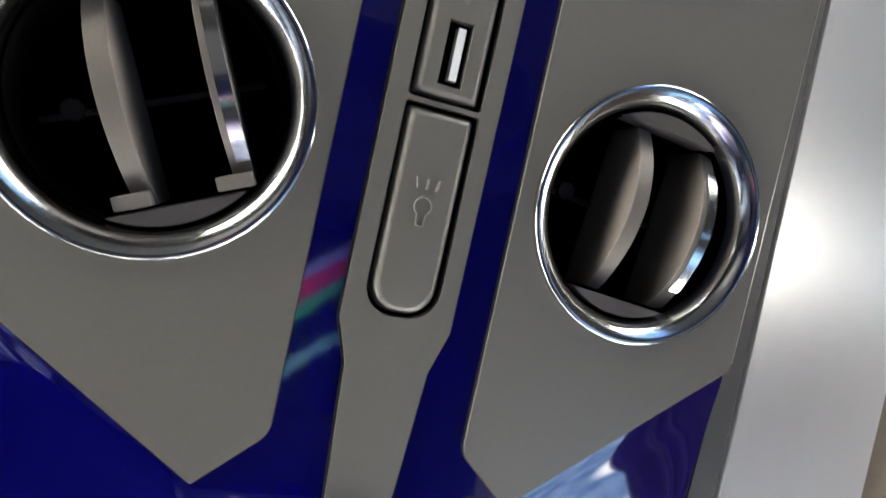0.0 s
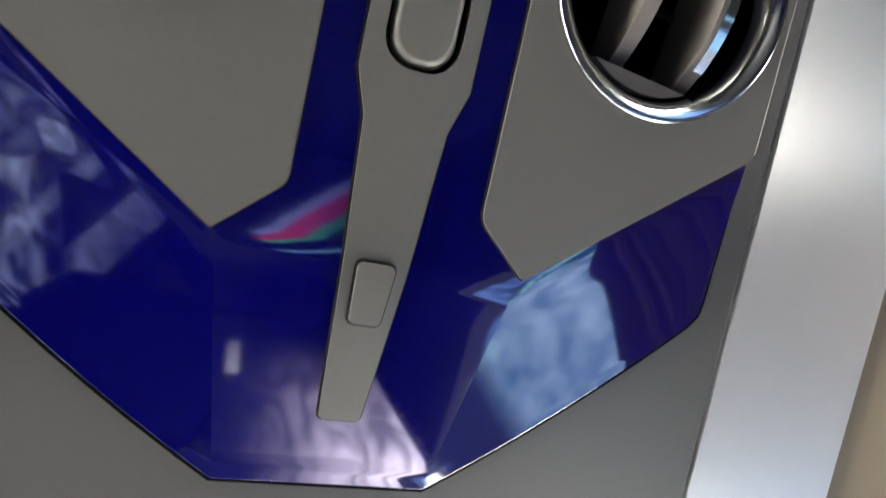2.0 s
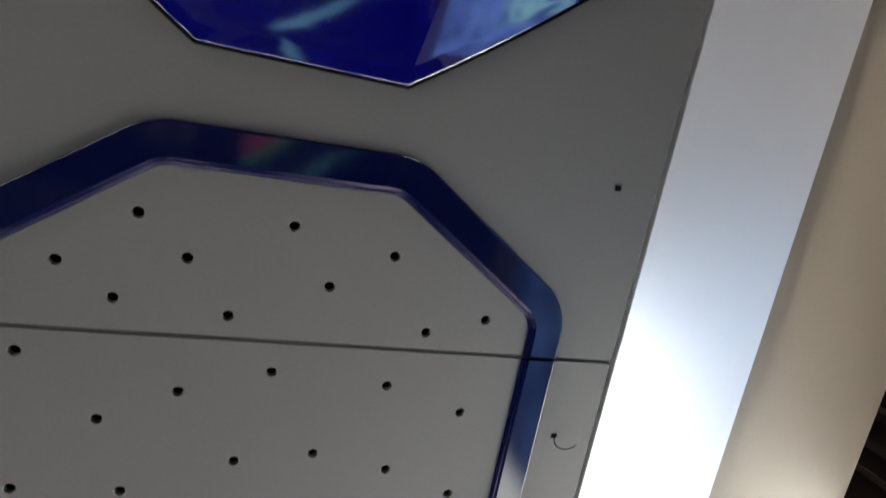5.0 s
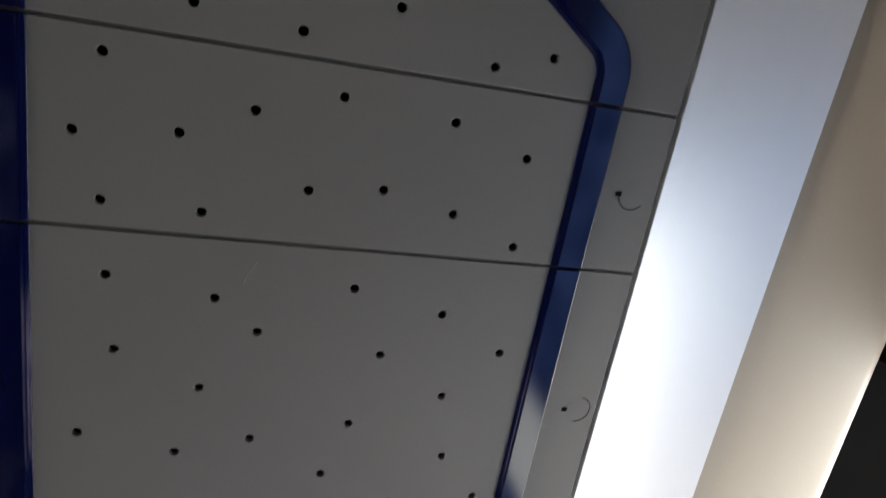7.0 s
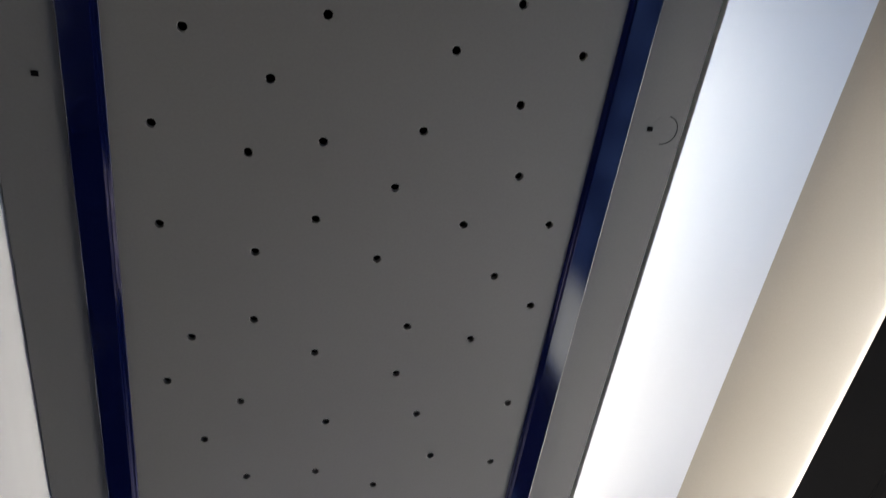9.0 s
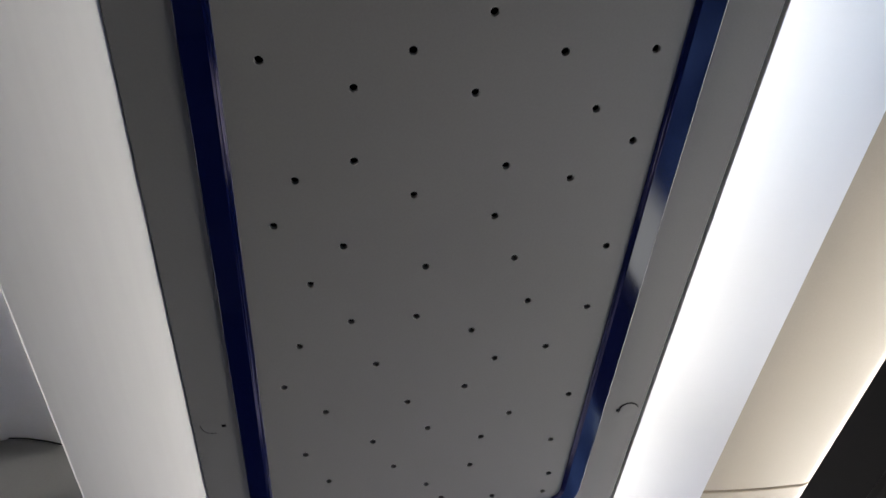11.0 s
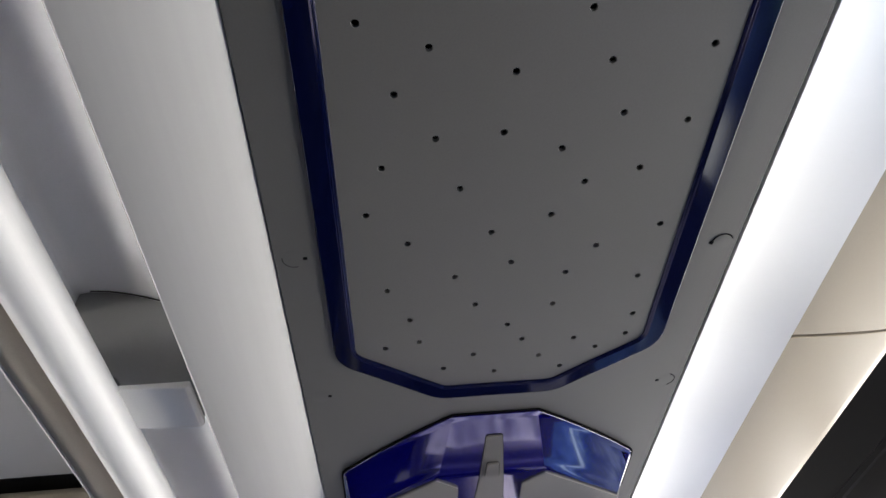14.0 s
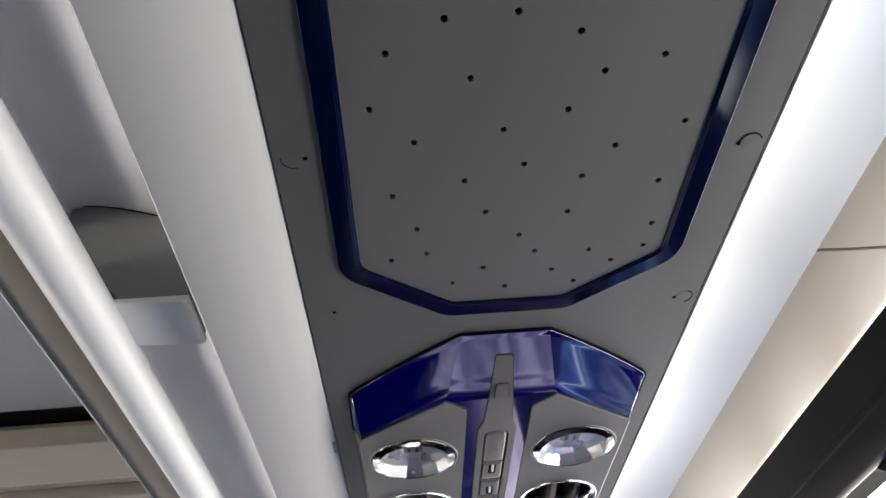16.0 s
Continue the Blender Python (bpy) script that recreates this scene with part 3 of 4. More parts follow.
def reading_lamp(root, cx, cy):
    """A chunky clear lens with a bevelled, faceted rim over a silver bowl."""
    bm = bmesh.new()
    lathe(bm, [(0.0352, -H + 0.0005), (0.0352, -H - 0.0014), (0.0344, -H - 0.0019), (0.0335, -H - 0.0014), (0.0330, -H + 0.004)], cx, cy, 64)
    ring = part("lamp_ring", bm, GREY, root, "narrow grey seat of a reading lamp", smooth=60)
    bm = bmesh.new()
    lathe(bm, [(0.0326, -H + 0.001), (0.0290, -H + 0.0085), (0.0225, -H + 0.0135), (0.0140, -H + 0.0168), (0.0001, -H + 0.0182)], cx, cy, 14)
    part("reflector", bm, SILVER, ring, "faceted silver reflector bowl", smooth=0)
    bm = box(bmesh.new(), cx - 0.008, cx + 0.008, cy - 0.006, cy + 0.006, -H + 0.0120, -H + 0.0175)
    holder = part("lamp_holder", bm, TAN, ring, "tan lamp holder behind the lens", bevel=0.001)
    for dx in (-0.0038, 0.0030):
        part("contact", box(bmesh.new(), cx + dx - 0.0013, cx + dx + 0.0013, cy - 0.0045, cy + 0.0040, -H + 0.0110, -H + 0.0124), BLACK, holder)
    bm = bmesh.new()
    lens = [(0.0001, -H + 0.0006), (0.0270, -H + 0.0006), (0.0325, -H + 0.0004), (0.0338, -H - 0.0012), (0.0332, -H - 0.0028), (0.0285, -H - 0.0046), (0.0265, -H - 0.0045), (0.0140, -H - 0.0036), (0.0001, -H - 0.0032)]
    lathe(bm, lens, cx, cy, 18)
    part("lens", bm, GLASS, ring, "clear thick lens with a faceted rim", smooth=12)


def pillow(bm, loop, cy, hw, hh, inset, z0, z1, slot=None):
    """A key with broad sloping sides; slot cuts an opening through its face."""
    rings = []
    for f, g in ((0.0, 0.0), (0.12, 0.45), (0.45, 0.78), (0.82, 0.97), (1.0, 1.0)):
        kx, ky = 1 - f * inset / hw, 1 - f * inset / hh
        rings.append([bm.verts.new((x * kx, cy + (y - cy) * ky, z0 + (z1 - z0) * g)) for x, y in loop])
    for a, b in zip(rings, rings[1:]):
        for k in range(len(loop)):
            j = (k + 1) % len(loop)
            bm.faces.new((a[k], a[j], b[j], b[k]))
    rim = [bm.edges.get((rings[-1][k], rings[-1][(k + 1) % len(loop)])) for k in range(len(loop))]
    if slot:
        top = [bm.verts.new((x, y, z1)) for x, y in slot]
        deep = [bm.verts.new((x, y, z1 + 0.004)) for x, y in slot]
        for k in range(4):
            j = (k + 1) % 4
            bm.faces.new((top[k], top[j], deep[j], deep[k]))
        rim += [bm.edges.get((top[k], top[(k + 1) % 4])) for k in range(4)]
    bmesh.ops.triangle_fill(bm, use_beauty=True, use_dissolve=False, edges=rim)
    return bm


def rows_cut(bm, s):
    """Cuts across the bus, so that a plate can follow the sloping ends."""
    for d in [0.021 + 0.004 * q for q in range(13)]:
        bmesh.ops.bisect_plane(bm, geom=bm.verts[:] + bm.edges[:] + bm.faces[:], dist=1e-6, plane_co=(0, s * (HALF - d), 0), plane_no=(0, 1, 0))


def service_unit(place):
    root = thing("service_unit", place, "overhead passenger service unit, grey panels and glossy blue trim", "service unit", "overhead service units")
    # blue body: faceted ends and the flat between them
    for s in (1, -1):
        part("blue_end", end_shell(bmesh.new(), s), BLUE, root, "glossy blue faceted end cap", smooth=5)
    bm = bmesh.new()
    v = HALF - 0.0672
    outline = [(-0.040, -v), (0.040, -v), (0.1034, -HALF + 0.114), (0.1034, HALF - 0.114), (0.040, v), (-0.040, v), (-0.1034, HALF - 0.114), (-0.1034, -HALF + 0.114)]
    prism(bm, outline, -H + 0.0002, -H + 0.003, [circle(x, y, 0.0325, 40) for x, y in WELLS] + [rounded([(-0.0098, -0.0872), (0.0098, -0.0872), (0.0098, 0.0872), (-0.0098, 0.0872)], 0.0065)])
    part("blue_body", bm, BLUE, root, "glossy blue stem between the grey panels")
    # near-black rim added for the shadow line round the blue end
    for s in (1, -1):
        half = [(x / 1000, s * (HALF - v / 1000)) for x, v in end_outline(1.0)]
        q = half + [(-x, y) for x, y in reversed(half[1:])]
        hollow = [(x * 0.97, s * (HALF - 0.114) + (y - s * (HALF - 0.114)) * 0.965 + s * 0.001) for x, y in q]
        part("edge_shadow", prism(bmesh.new(), q, -0.0014, 0.0005, [hollow]), VOID, root, "thin black rim standing in for the shadow line under the blue end")
    # grey side panels and skirts
    for sx in (1, -1):
        q = [(0.0403, HALF - 0.0665), (0.0250, HALF - 0.0800), (0.0243, -HALF + 0.0800), (0.0403, -HALF + 0.0665), (0.1030, -HALF + 0.1125), (0.1030, HALF - 0.1125)]
        q = rounded([(sx * x, y) for x, y in q], [0.0006, 0.006, 0.006, 0.0006, 0.001, 0.001], 5)
        bm = prism(bmesh.new(), q, -H - 0.0013, -H + 0.0002, [circle(sx * 0.0645, y, 0.0327, 48) for y in (HALF - 0.1512, -HALF + 0.149)])
        part("side_panel", bm, GREY, root, "flat grey side panel of the unit", bevel=0.0006)
        bm = prism(bmesh.new(), inflate(dedupe(q), 0.00045), -H - 0.0003, -H + 0.0004, [circle(sx * 0.0645, y, 0.0329, 48) for y in (HALF - 0.1512, -HALF + 0.149)])
        part("panel_seam", bm, BLACK, root, "thin dark seam round the side panel")
        bm = bmesh.new()
        sec = [(sx * 0.1032, -H - 0.0012), (sx * 0.1045, -H - 0.0004), (sx * 0.1085, -0.0015), (sx * 0.1090, 0.001), (sx * 0.1032, 0.001)]
        along_y(bm, sec, -HALF + 0.1145, HALF - 0.1145)
        part("side_skirt", bm, GREY, root, bevel=0.0006)
    # centre strip, narrowing to a finger at both ends
    right = [(0.0055, HALF - 0.0205), (0.0106, HALF - 0.0995), (0.0142, HALF - 0.1105), (0.0146, 0.0), (0.0142, -HALF + 0.1105), (0.0106, -HALF + 0.0995), (0.0055, -HALF + 0.0205)]
    strip = rounded(mirrored(right), 0.0016, 4)
    well = rounded([(-0.0093, -0.0867), (0.0093, -0.0867), (0.0093, 0.0867), (-0.0093, 0.0867)], 0.0076, 6)
    wells_cut = []
    for s in (1, -1):
        a, b, c, d = (s * (HALF - v) for v in (0.1647, 0.1124, 0.1987, 0.1659))
        wells_cut.append(rounded([(-0.0096, a), (0.0096, a), (0.0096, b), (-0.0096, b)], [0.001, 0.001, 0.0078, 0.0078], 6))
        wells_cut.append(rounded([(-0.0096, c), (0.0096, c), (0.0096, d), (-0.0096, d)], 0.001, 3))
    bm = prism(bmesh.new(), dedupe(strip), -H - 0.0013, -H + 0.0012, wells_cut)
    for s in (1, -1):
        for d in [0.021 + 0.004 * q for q in range(13)]:
            bmesh.ops.bisect_plane(bm, geom=bm.verts[:] + bm.edges[:] + bm.faces[:], dist=1e-6, plane_co=(0, s * (HALF - d), 0), plane_no=(0, 1, 0))
    for w in bm.verts:                                   # the fingers dip with the sloping blue ends
        w.co.z += dip(HALF - abs(w.co.y))
    part("centre_strip", bm, GREY, root, "grey centre strip tapering to fingers", bevel=0.0006)
    bm = prism(bmesh.new(), inflate(dedupe(strip), 0.0006), -H - 0.0003, -H + 0.0004, [well])
    for s in (1, -1):
        for d in [0.021 + 0.004 * q for q in range(13)]:
            bmesh.ops.bisect_plane(bm, geom=bm.verts[:] + bm.edges[:] + bm.faces[:], dist=1e-6, plane_co=(0, s * (HALF - d), 0), plane_no=(0, 1, 0))
    for w in bm.verts:
        w.co.z += dip(HALF - abs(w.co.y))
    part("strip_seam", bm, BLACK, root, "thin dark seam round the centre strip")
    # near-black plate for the shade in the wells
    bm = bmesh.new()
    prism(bm, [(x * 1.02, y * 1.003) for x, y in well], -H + 0.0028, -H + 0.0038)
    part("well_floor", bm, VOID, root, "dark recess round the buttons")
    for s in (1, -1):
        # small trapezoid button on the finger
        y = lambda v: s * (HALF - v)
        bm = bmesh.new()
        o = rounded([(-0.0040, y(0.0485)), (0.0040, y(0.0485)), (0.0049, y(0.0645)), (-0.0049, y(0.0645))], 0.0016, 5)
        prism(bm, o, -H - 0.0030, -H)
        rows_cut(bm, s)
        for w in bm.verts:
            w.co.z += dip(HALF - abs(w.co.y))
        part("release_button", bm, GREY, root, "small grey trapezoid button", bevel=0.0014)
        bm = prism(bmesh.new(), rounded([(-0.0047, y(0.0477)), (0.0047, y(0.0477)), (0.0056, y(0.0653)), (-0.0056, y(0.0653))], 0.0022, 5), -H - 0.0016, -H - 0.0002)
        rows_cut(bm, s)
        for w in bm.verts:
            w.co.z += dip(HALF - abs(w.co.y))
        part("button_gap", bm, BLACK, root, "dark gap round the small button")
        # long lamp button with an embossed bulb
        bm = bmesh.new()
        o = rounded([(-0.0086, y(0.1639)), (0.0086, y(0.1639)), (0.0086, y(0.1133)), (-0.0086, y(0.1133))], [0.0012, 0.0012, 0.0072, 0.0072], 7)
        pillow(bm, o, y(0.1386), 0.0086, 0.0253, 0.0022, -H + 0.0016, -H - 0.0017)
        lamp_button = part("lamp_button", bm, GREY, root, "long grey reading lamp button with embossed bulb", smooth=70)
        z = -H - 0.00175
        cy = y(0.1405)
        bm = bmesh.new()
        wire(bm, [(0.0022 * math.sin(a), cy - s * 0.0022 * math.cos(a), z) for a in [radians(-150 + 300 * k / 18) for k in range(19)]], 0.0003)
        wire(bm, [(-0.0011, cy + s * 0.0019, z), (-0.0010, cy + s * 0.0048, z), (0.0010, cy + s * 0.0048, z), (0.0011, cy + s * 0.0019, z)], 0.0003)
        for a in (-0.0026, 0.0, 0.0026):
            wire(bm, [(a * 0.9, cy - s * 0.0042, z), (a * 1.15, cy - s * 0.0068, z)], 0.00034)
        part("bulb_symbol", bm, EMBOSS, lamp_button, "embossed bulb symbol with three rays")
        # charging port
        bm = bmesh.new()
        ya, yb = y(0.1667), y(0.1977)
        o = rounded([(-0.0086, ya), (0.0086, ya), (0.0086, yb), (-0.0086, yb)], 0.0010, 3)
        yc = y(0.1780)
        slot = [(-0.0031, yc - 0.0079), (0.0031, yc - 0.0079), (0.0031, yc + 0.0079), (-0.0031, yc + 0.0079)]
        pillow(bm, o, y(0.1822), 0.0086, 0.0155, 0.0022, -H + 0.0016, -H - 0.0014, slot)
        port = part("usb_port", bm, GREY, root, "grey charging port plate", smooth=70)
        bm = prism(bmesh.new(), [(px * 1.05, yc + (py - yc) * 1.05) for px, py in slot], -H + 0.0018, -H + 0.0030)
        part("port_throat", bm, VOID, port)
        bm = box(bmesh.new(), -0.0004, 0.0016, yc - 0.0064, yc + 0.0064, -H - 0.0008, -H + 0.0024)
        part("port_tongue", bm, TONGUE, port, "white plastic tongue")
        bm = prism(bmesh.new(), [(0.0, y(0.1895)), (0.0011, y(0.1912)), (0.0, y(0.1929)), (-0.0011, y(0.1912))], -H - 0.0016, -H)
        part("port_mark", bm, EMBOSS, port)
    for sx in (1, -1):
        vent(root, sx * 0.0645, HALF - 0.1512, -24 if sx < 0 else 6, 1)
        reading_lamp(root, sx * 0.0645, -HALF + 0.149)
    return root


for px, py, turn in PLACES.values():
    service_unit(pose(px, py, Z, 0, 0, turn))

# ---- seats below, seen mirrored in the blue lacquer ----
def fabric():
    """Dark navy seat cloth with one slanting wave of light blue, red and green."""
    m = material("patterned_seat_fabric", (0.02, 0.022, 0.06), 0.9, spec=0.08, vary=0.1, grain=700, bump=0.4)
    nt = m.node_tree
    coord = nt.nodes.new("ShaderNodeTexCoord")
    along = nt.nodes.new("ShaderNodeVectorMath")
    along.operation = "DOT_PRODUCT"
    along.inputs[1].default_value = (0.8, 1.0, 0.0)
    nt.links.new(coord.outputs["Object"], along.inputs[0])
    wavy = nt.nodes.new("ShaderNodeTexNoise")
    wavy.inputs["Scale"].default_value = 9.0
    nt.links.new(coord.outputs["Object"], wavy.inputs["Vector"])
    q = nt.nodes.new("ShaderNodeMath")
    q.operation, q.inputs[1].default_value = "MULTIPLY_ADD", 0.05
    nt.links.new(wavy.outputs["Fac"], q.inputs[0])
    nt.links.new(along.outputs["Value"], q.inputs[2])
    ramp = nt.nodes.new("ShaderNodeValToRGB")
    e = ramp.color_ramp.elements
    ground = (0.006, 0.0065, 0.024, 1)
    e[0].position, e[0].color = 0.0, ground
    e[1].position, e[1].color = 1.0, ground
    for p, c in ((0.205, ground), (0.218, (0.3, 0.4, 0.75, 1)), (0.236, (0.3, 0.4, 0.75, 1)), (0.246, (0.7, 0.05, 0.16, 1)), (0.283, (0.7, 0.05, 0.16, 1)), (0.292, (0.06, 0.5, 0.22, 1)),
                 (0.312, (0.06, 0.45, 0.2, 1)), (0.322, ground), (0.40, ground), (0.413, (0.2, 0.5, 0.6, 1)), (0.432, (0.2, 0.5, 0.6, 1)), (0.445, ground)):
        e.new(p).color = c
    nt.links.new(q.outputs[0], ramp.inputs[0])
    side = nt.nodes.new("ShaderNodeSeparateXYZ")
    nt.links.new(coord.outputs["Object"], side.inputs[0])
    fade = nt.nodes.new("ShaderNodeMapRange")
    fade.inputs["From Min"].default_value, fade.inputs["From Max"].default_value = 0.15, 0.19
    nt.links.new(side.outputs["X"], fade.inputs["Value"])
    other = nt.nodes.new("ShaderNodeMapRange")
    other.inputs["From Min"].default_value, other.inputs["From Max"].default_value = -0.09, -0.12
    nt.links.new(side.outputs["X"], other.inputs["Value"])
    beyond = nt.nodes.new("ShaderNodeMath")
    beyond.operation = "MAXIMUM"
    nt.links.new(fade.outputs[0], beyond.inputs[0])
    nt.links.new(other.outputs[0], beyond.inputs[1])
    plain = nt.nodes.new("ShaderNodeMix")
    plain.data_type = "RGBA"
    plain.inputs["B"].default_value = ground
    nt.links.new(beyond.outputs[0], plain.inputs["Factor"])
    nt.links.new(ramp.outputs[0], plain.inputs["A"])
    mix = next(n for n in nt.nodes if n.bl_idname == "ShaderNodeMix" and n.blend_type == "MULTIPLY")
    nt.links.new(plain.outputs["Result"], mix.inputs["A"])
    return m


FABRIC = fabric()
PLAIN = material("dark_navy_seat_fabric", (0.004, 0.0045, 0.016), 0.95, spec=0.0, vary=0.15, grain=700, bump=0.4)


def film(name, light, dark, low, top, stretch=(16.0, 8.0, 3.0), least=0.3, bare=None, upto=None):
    """Clinging packing film over dark cloth, whiter towards the top, with running folds."""
    m = material(name, dark, 0.3, vary=0.2, grain=60, bump=0.8, patch=12)
    nt = m.node_tree
    coord = nt.nodes.new("ShaderNodeTexCoord")
    mapping = nt.nodes.new("ShaderNodeMapping")
    mapping.inputs["Scale"].default_value = stretch
    mapping.inputs["Rotation"].default_value = (0.0, 0.5, 0.0)
    nt.links.new(coord.outputs["Object"], mapping.inputs[0])
    folds = nt.nodes.new("ShaderNodeTexNoise")
    folds.inputs["Scale"].default_value, folds.inputs["Detail"].default_value, folds.inputs["Distortion"].default_value = 1.0, 4, 1.2
    nt.links.new(mapping.outputs[0], folds.inputs["Vector"])
    axes = nt.nodes.new("ShaderNodeSeparateXYZ")
    nt.links.new(coord.outputs["Object"], axes.inputs[0])
    # fade with height put in to shape the mirrored patch
    rise = nt.nodes.new("ShaderNodeMapRange")
    rise.interpolation_type = "SMOOTHSTEP"
    rise.inputs["From Min"].default_value, rise.inputs["From Max"].default_value = low, top
    nt.links.new(axes.outputs["Z"], rise.inputs["Value"])
    fold = nt.nodes.new("ShaderNodeMapRange")
    for key, value in (("From Min", 0.38), ("From Max", 0.64), ("To Min", least), ("To Max", 1.1)):
        fold.inputs[key].default_value = value
    nt.links.new(folds.outputs["Fac"], fold.inputs["Value"])
    cover = nt.nodes.new("ShaderNodeMath")
    cover.operation, cover.use_clamp = "MULTIPLY", True
    nt.links.new(rise.outputs[0], cover.inputs[0])
    nt.links.new(fold.outputs[0], cover.inputs[1])
    # bare and upto cut the film back to shape its reflection
    if bare:
        mask = nt.nodes.new("ShaderNodeMapRange")
        mask.interpolation_type = "SMOOTHSTEP"
        mask.inputs["From Min"].default_value, mask.inputs["From Max"].default_value = bare
        nt.links.new(axes.outputs["X"], mask.inputs["Value"])
        both = nt.nodes.new("ShaderNodeMath")
        both.operation = "MULTIPLY"
        nt.links.new(cover.outputs[0], both.inputs[0])
        nt.links.new(mask.outputs[0], both.inputs[1])
        cover = both
    if upto:
        ends = nt.nodes.new("ShaderNodeMapRange")
        ends.interpolation_type = "SMOOTHSTEP"
        ends.inputs["From Min"].default_value, ends.inputs["From Max"].default_value = upto, upto - 0.08
        nt.links.new(axes.outputs["Z"], ends.inputs["Value"])
        lower = nt.nodes.new("ShaderNodeMath")
        lower.operation = "MULTIPLY"
        nt.links.new(cover.outputs[0], lower.inputs[0])
        nt.links.new(ends.outputs[0], lower.inputs[1])
        cover = lower
    tone = nt.nodes.new("ShaderNodeMix")
    tone.data_type = "RGBA"
    tone.inputs["A"].default_value, tone.inputs["B"].default_value = (*dark, 1), (*light, 1)
    nt.links.new(cover.outputs[0], tone.inputs["Factor"])
    mix = next(n for n in nt.nodes if n.bl_idname == "ShaderNodeMix" and n.blend_type == "MULTIPLY")
    nt.links.new(tone.outputs["Result"], mix.inputs["A"])
    return m


WRAP = film("crumpled_pale_film", (0.80, 0.72, 1.0), (0.02, 0.02, 0.08), 0.55, 1.08, (20.0, 8.0, 4.0), 0.25, (-0.09, 0.13))
WRAPPED = film("pale_lavender_film", (0.82, 0.77, 1.0), (0.02, 0.02, 0.08), 0.20, 0.50, (16.0, 3.0, 1.6), 0.5, upto=1.06)
DRAPE = film("draped_lavender_film", (0.70, 0.68, 1.0), (0.12, 0.12, 0.30), -0.1, 0.0, (14.0, 3.0, 2.0), 0.35)
HALF_WRAPPED = film("film_over_one_side", (0.82, 0.77, 1.0), (0.02, 0.02, 0.08), 0.25, 0.65, (16.0, 3.0, 1.6), 0.5, (0.04, 0.19))
FILM = film("bluish_packing_film", (0.58, 0.72, 0.98), (0.012, 0.016, 0.05), 0.1, 0.5, (13.0, 5.0, 1.2), -0.4)
LOOSE = film("loose_bluish_film", (0.55, 0.62, 0.98), (0.03, 0.035, 0.09), -0.1, -0.05, (10.0, 6.0, 1.0), 0.1)


def cushion(sx, sy, sz, r, m):
    bm = bmesh.new()
    bmesh.ops.create_cube(bm, size=1.0)
    bm.transform(Matrix.Diagonal((sx, sy, sz, 1)))
    bmesh.ops.bevel(bm, geom=bm.edges[:], offset=r, segments=4, profile=0.5, affect="EDGES")
    bm.transform(m)
    return bm


def bus_seat(place, cloth, back, label, arms=True, head=None):
    root = thing("bus_seat", place, label, "seat", "bus seats")
    part("seat_cushion", cushion(0.44, 0.46, 0.14, 0.05, pose(0, 0.24, 0.42, 4)), cloth, root, smooth=60)
    part("backrest", cushion(0.47, 0.11, 0.74, 0.05, pose(0, -0.06, 0.82, 12)), back, root, smooth=60)
    part("headrest", cushion(0.27, 0.09, 0.17, 0.035, pose(0, -0.14, 1.21, 12)), head or back, root, smooth=60)
    for sx in (1, -1):
        if arms:
            part("armrest", cushion(0.05, 0.34, 0.045, 0.018, pose(sx * 0.225, 0.16, 0.64)), BLACK, root, smooth=60)
        part("leg", cushion(0.04, 0.36, 0.35, 0.01, pose(sx * 0.17, 0.2, 0.175)), BLACK, root)
    return root


bus_seat(pose(0.12, -0.22, 0), FABRIC, PLAIN, "navy fabric bus seat with a red and green wave")
film_seat = bus_seat(pose(0.10, 0.62, 0), WRAP, WRAP, "dark bus seat with pale crumpled film over its top")
# white strip made up to give the pale mark mirrored in the blue
part("mirror_mark", cushion(0.024, 0.003, 0.19, 0.0012, pose(-0.082, -0.112, 0.775, 12)), TONGUE, film_seat, "made-up narrow white strip on the seat back, mirrored in the blue")
def film_drape(seat, width, z0, z1):
    """A pleated sheet added behind a backrest, its folds catching light for the reflection."""
    bm = bmesh.new()
    cols = []
    for i in range(121):
        u = i / 120 - 0.5
        col = []
        for j in range(31):
            d = j / 30
            z = z1 + (z0 - z1) * d
            run = u * width + 0.10 * d * noise.noise((u * 2.0, d * 1.5, 5.0))
            fold = math.sin(run * 75 + 3.0 * noise.noise((run * 5, d * 1.2, 1.0))) * (0.6 + noise.noise((run * 6, d * 2, 9.0)))
            small = noise.noise((run * 40, d * 6, 2.0))
            col.append(bm.verts.new((run, -0.205 - 0.13 * d - 0.010 * fold - 0.004 * small, z)))
        cols.append(col)
    for a, b in zip(cols, cols[1:]):
        for j in range(30):
            bm.faces.new((a[j], b[j], b[j + 1], a[j + 1]))
    ob = part("film_drape", bm, DRAPE, seat, "pale lavender sheet in folds, added to be mirrored as bright streaks", smooth=60)
    mod = ob.modifiers.new("thick", "SOLIDIFY")
    mod.thickness = 0.0008


wrapped_seat = bus_seat(pose(0.085, 1.46, 0), WRAPPED, WRAPPED, "dark bus seat wrapped in pale crumpled film, headrest bare", head=PLAIN)
film_drape(wrapped_seat, 0.46, 0.50, 1.04)
bus_seat(pose(0.07, 2.30, 0), HALF_WRAPPED, HALF_WRAPPED, "dark bus seat with pale film over one side")
# film seats out of view, placed to give the bluish mirrored patch
for x, y in ((-0.92, 0.25), (-0.92, 1.09), (-1.42, 0.25), (-1.42, 1.09)):
    bus_seat(pose(x, y, 0), FILM, FILM, "bus seat wrapped in bluish packing film", False)
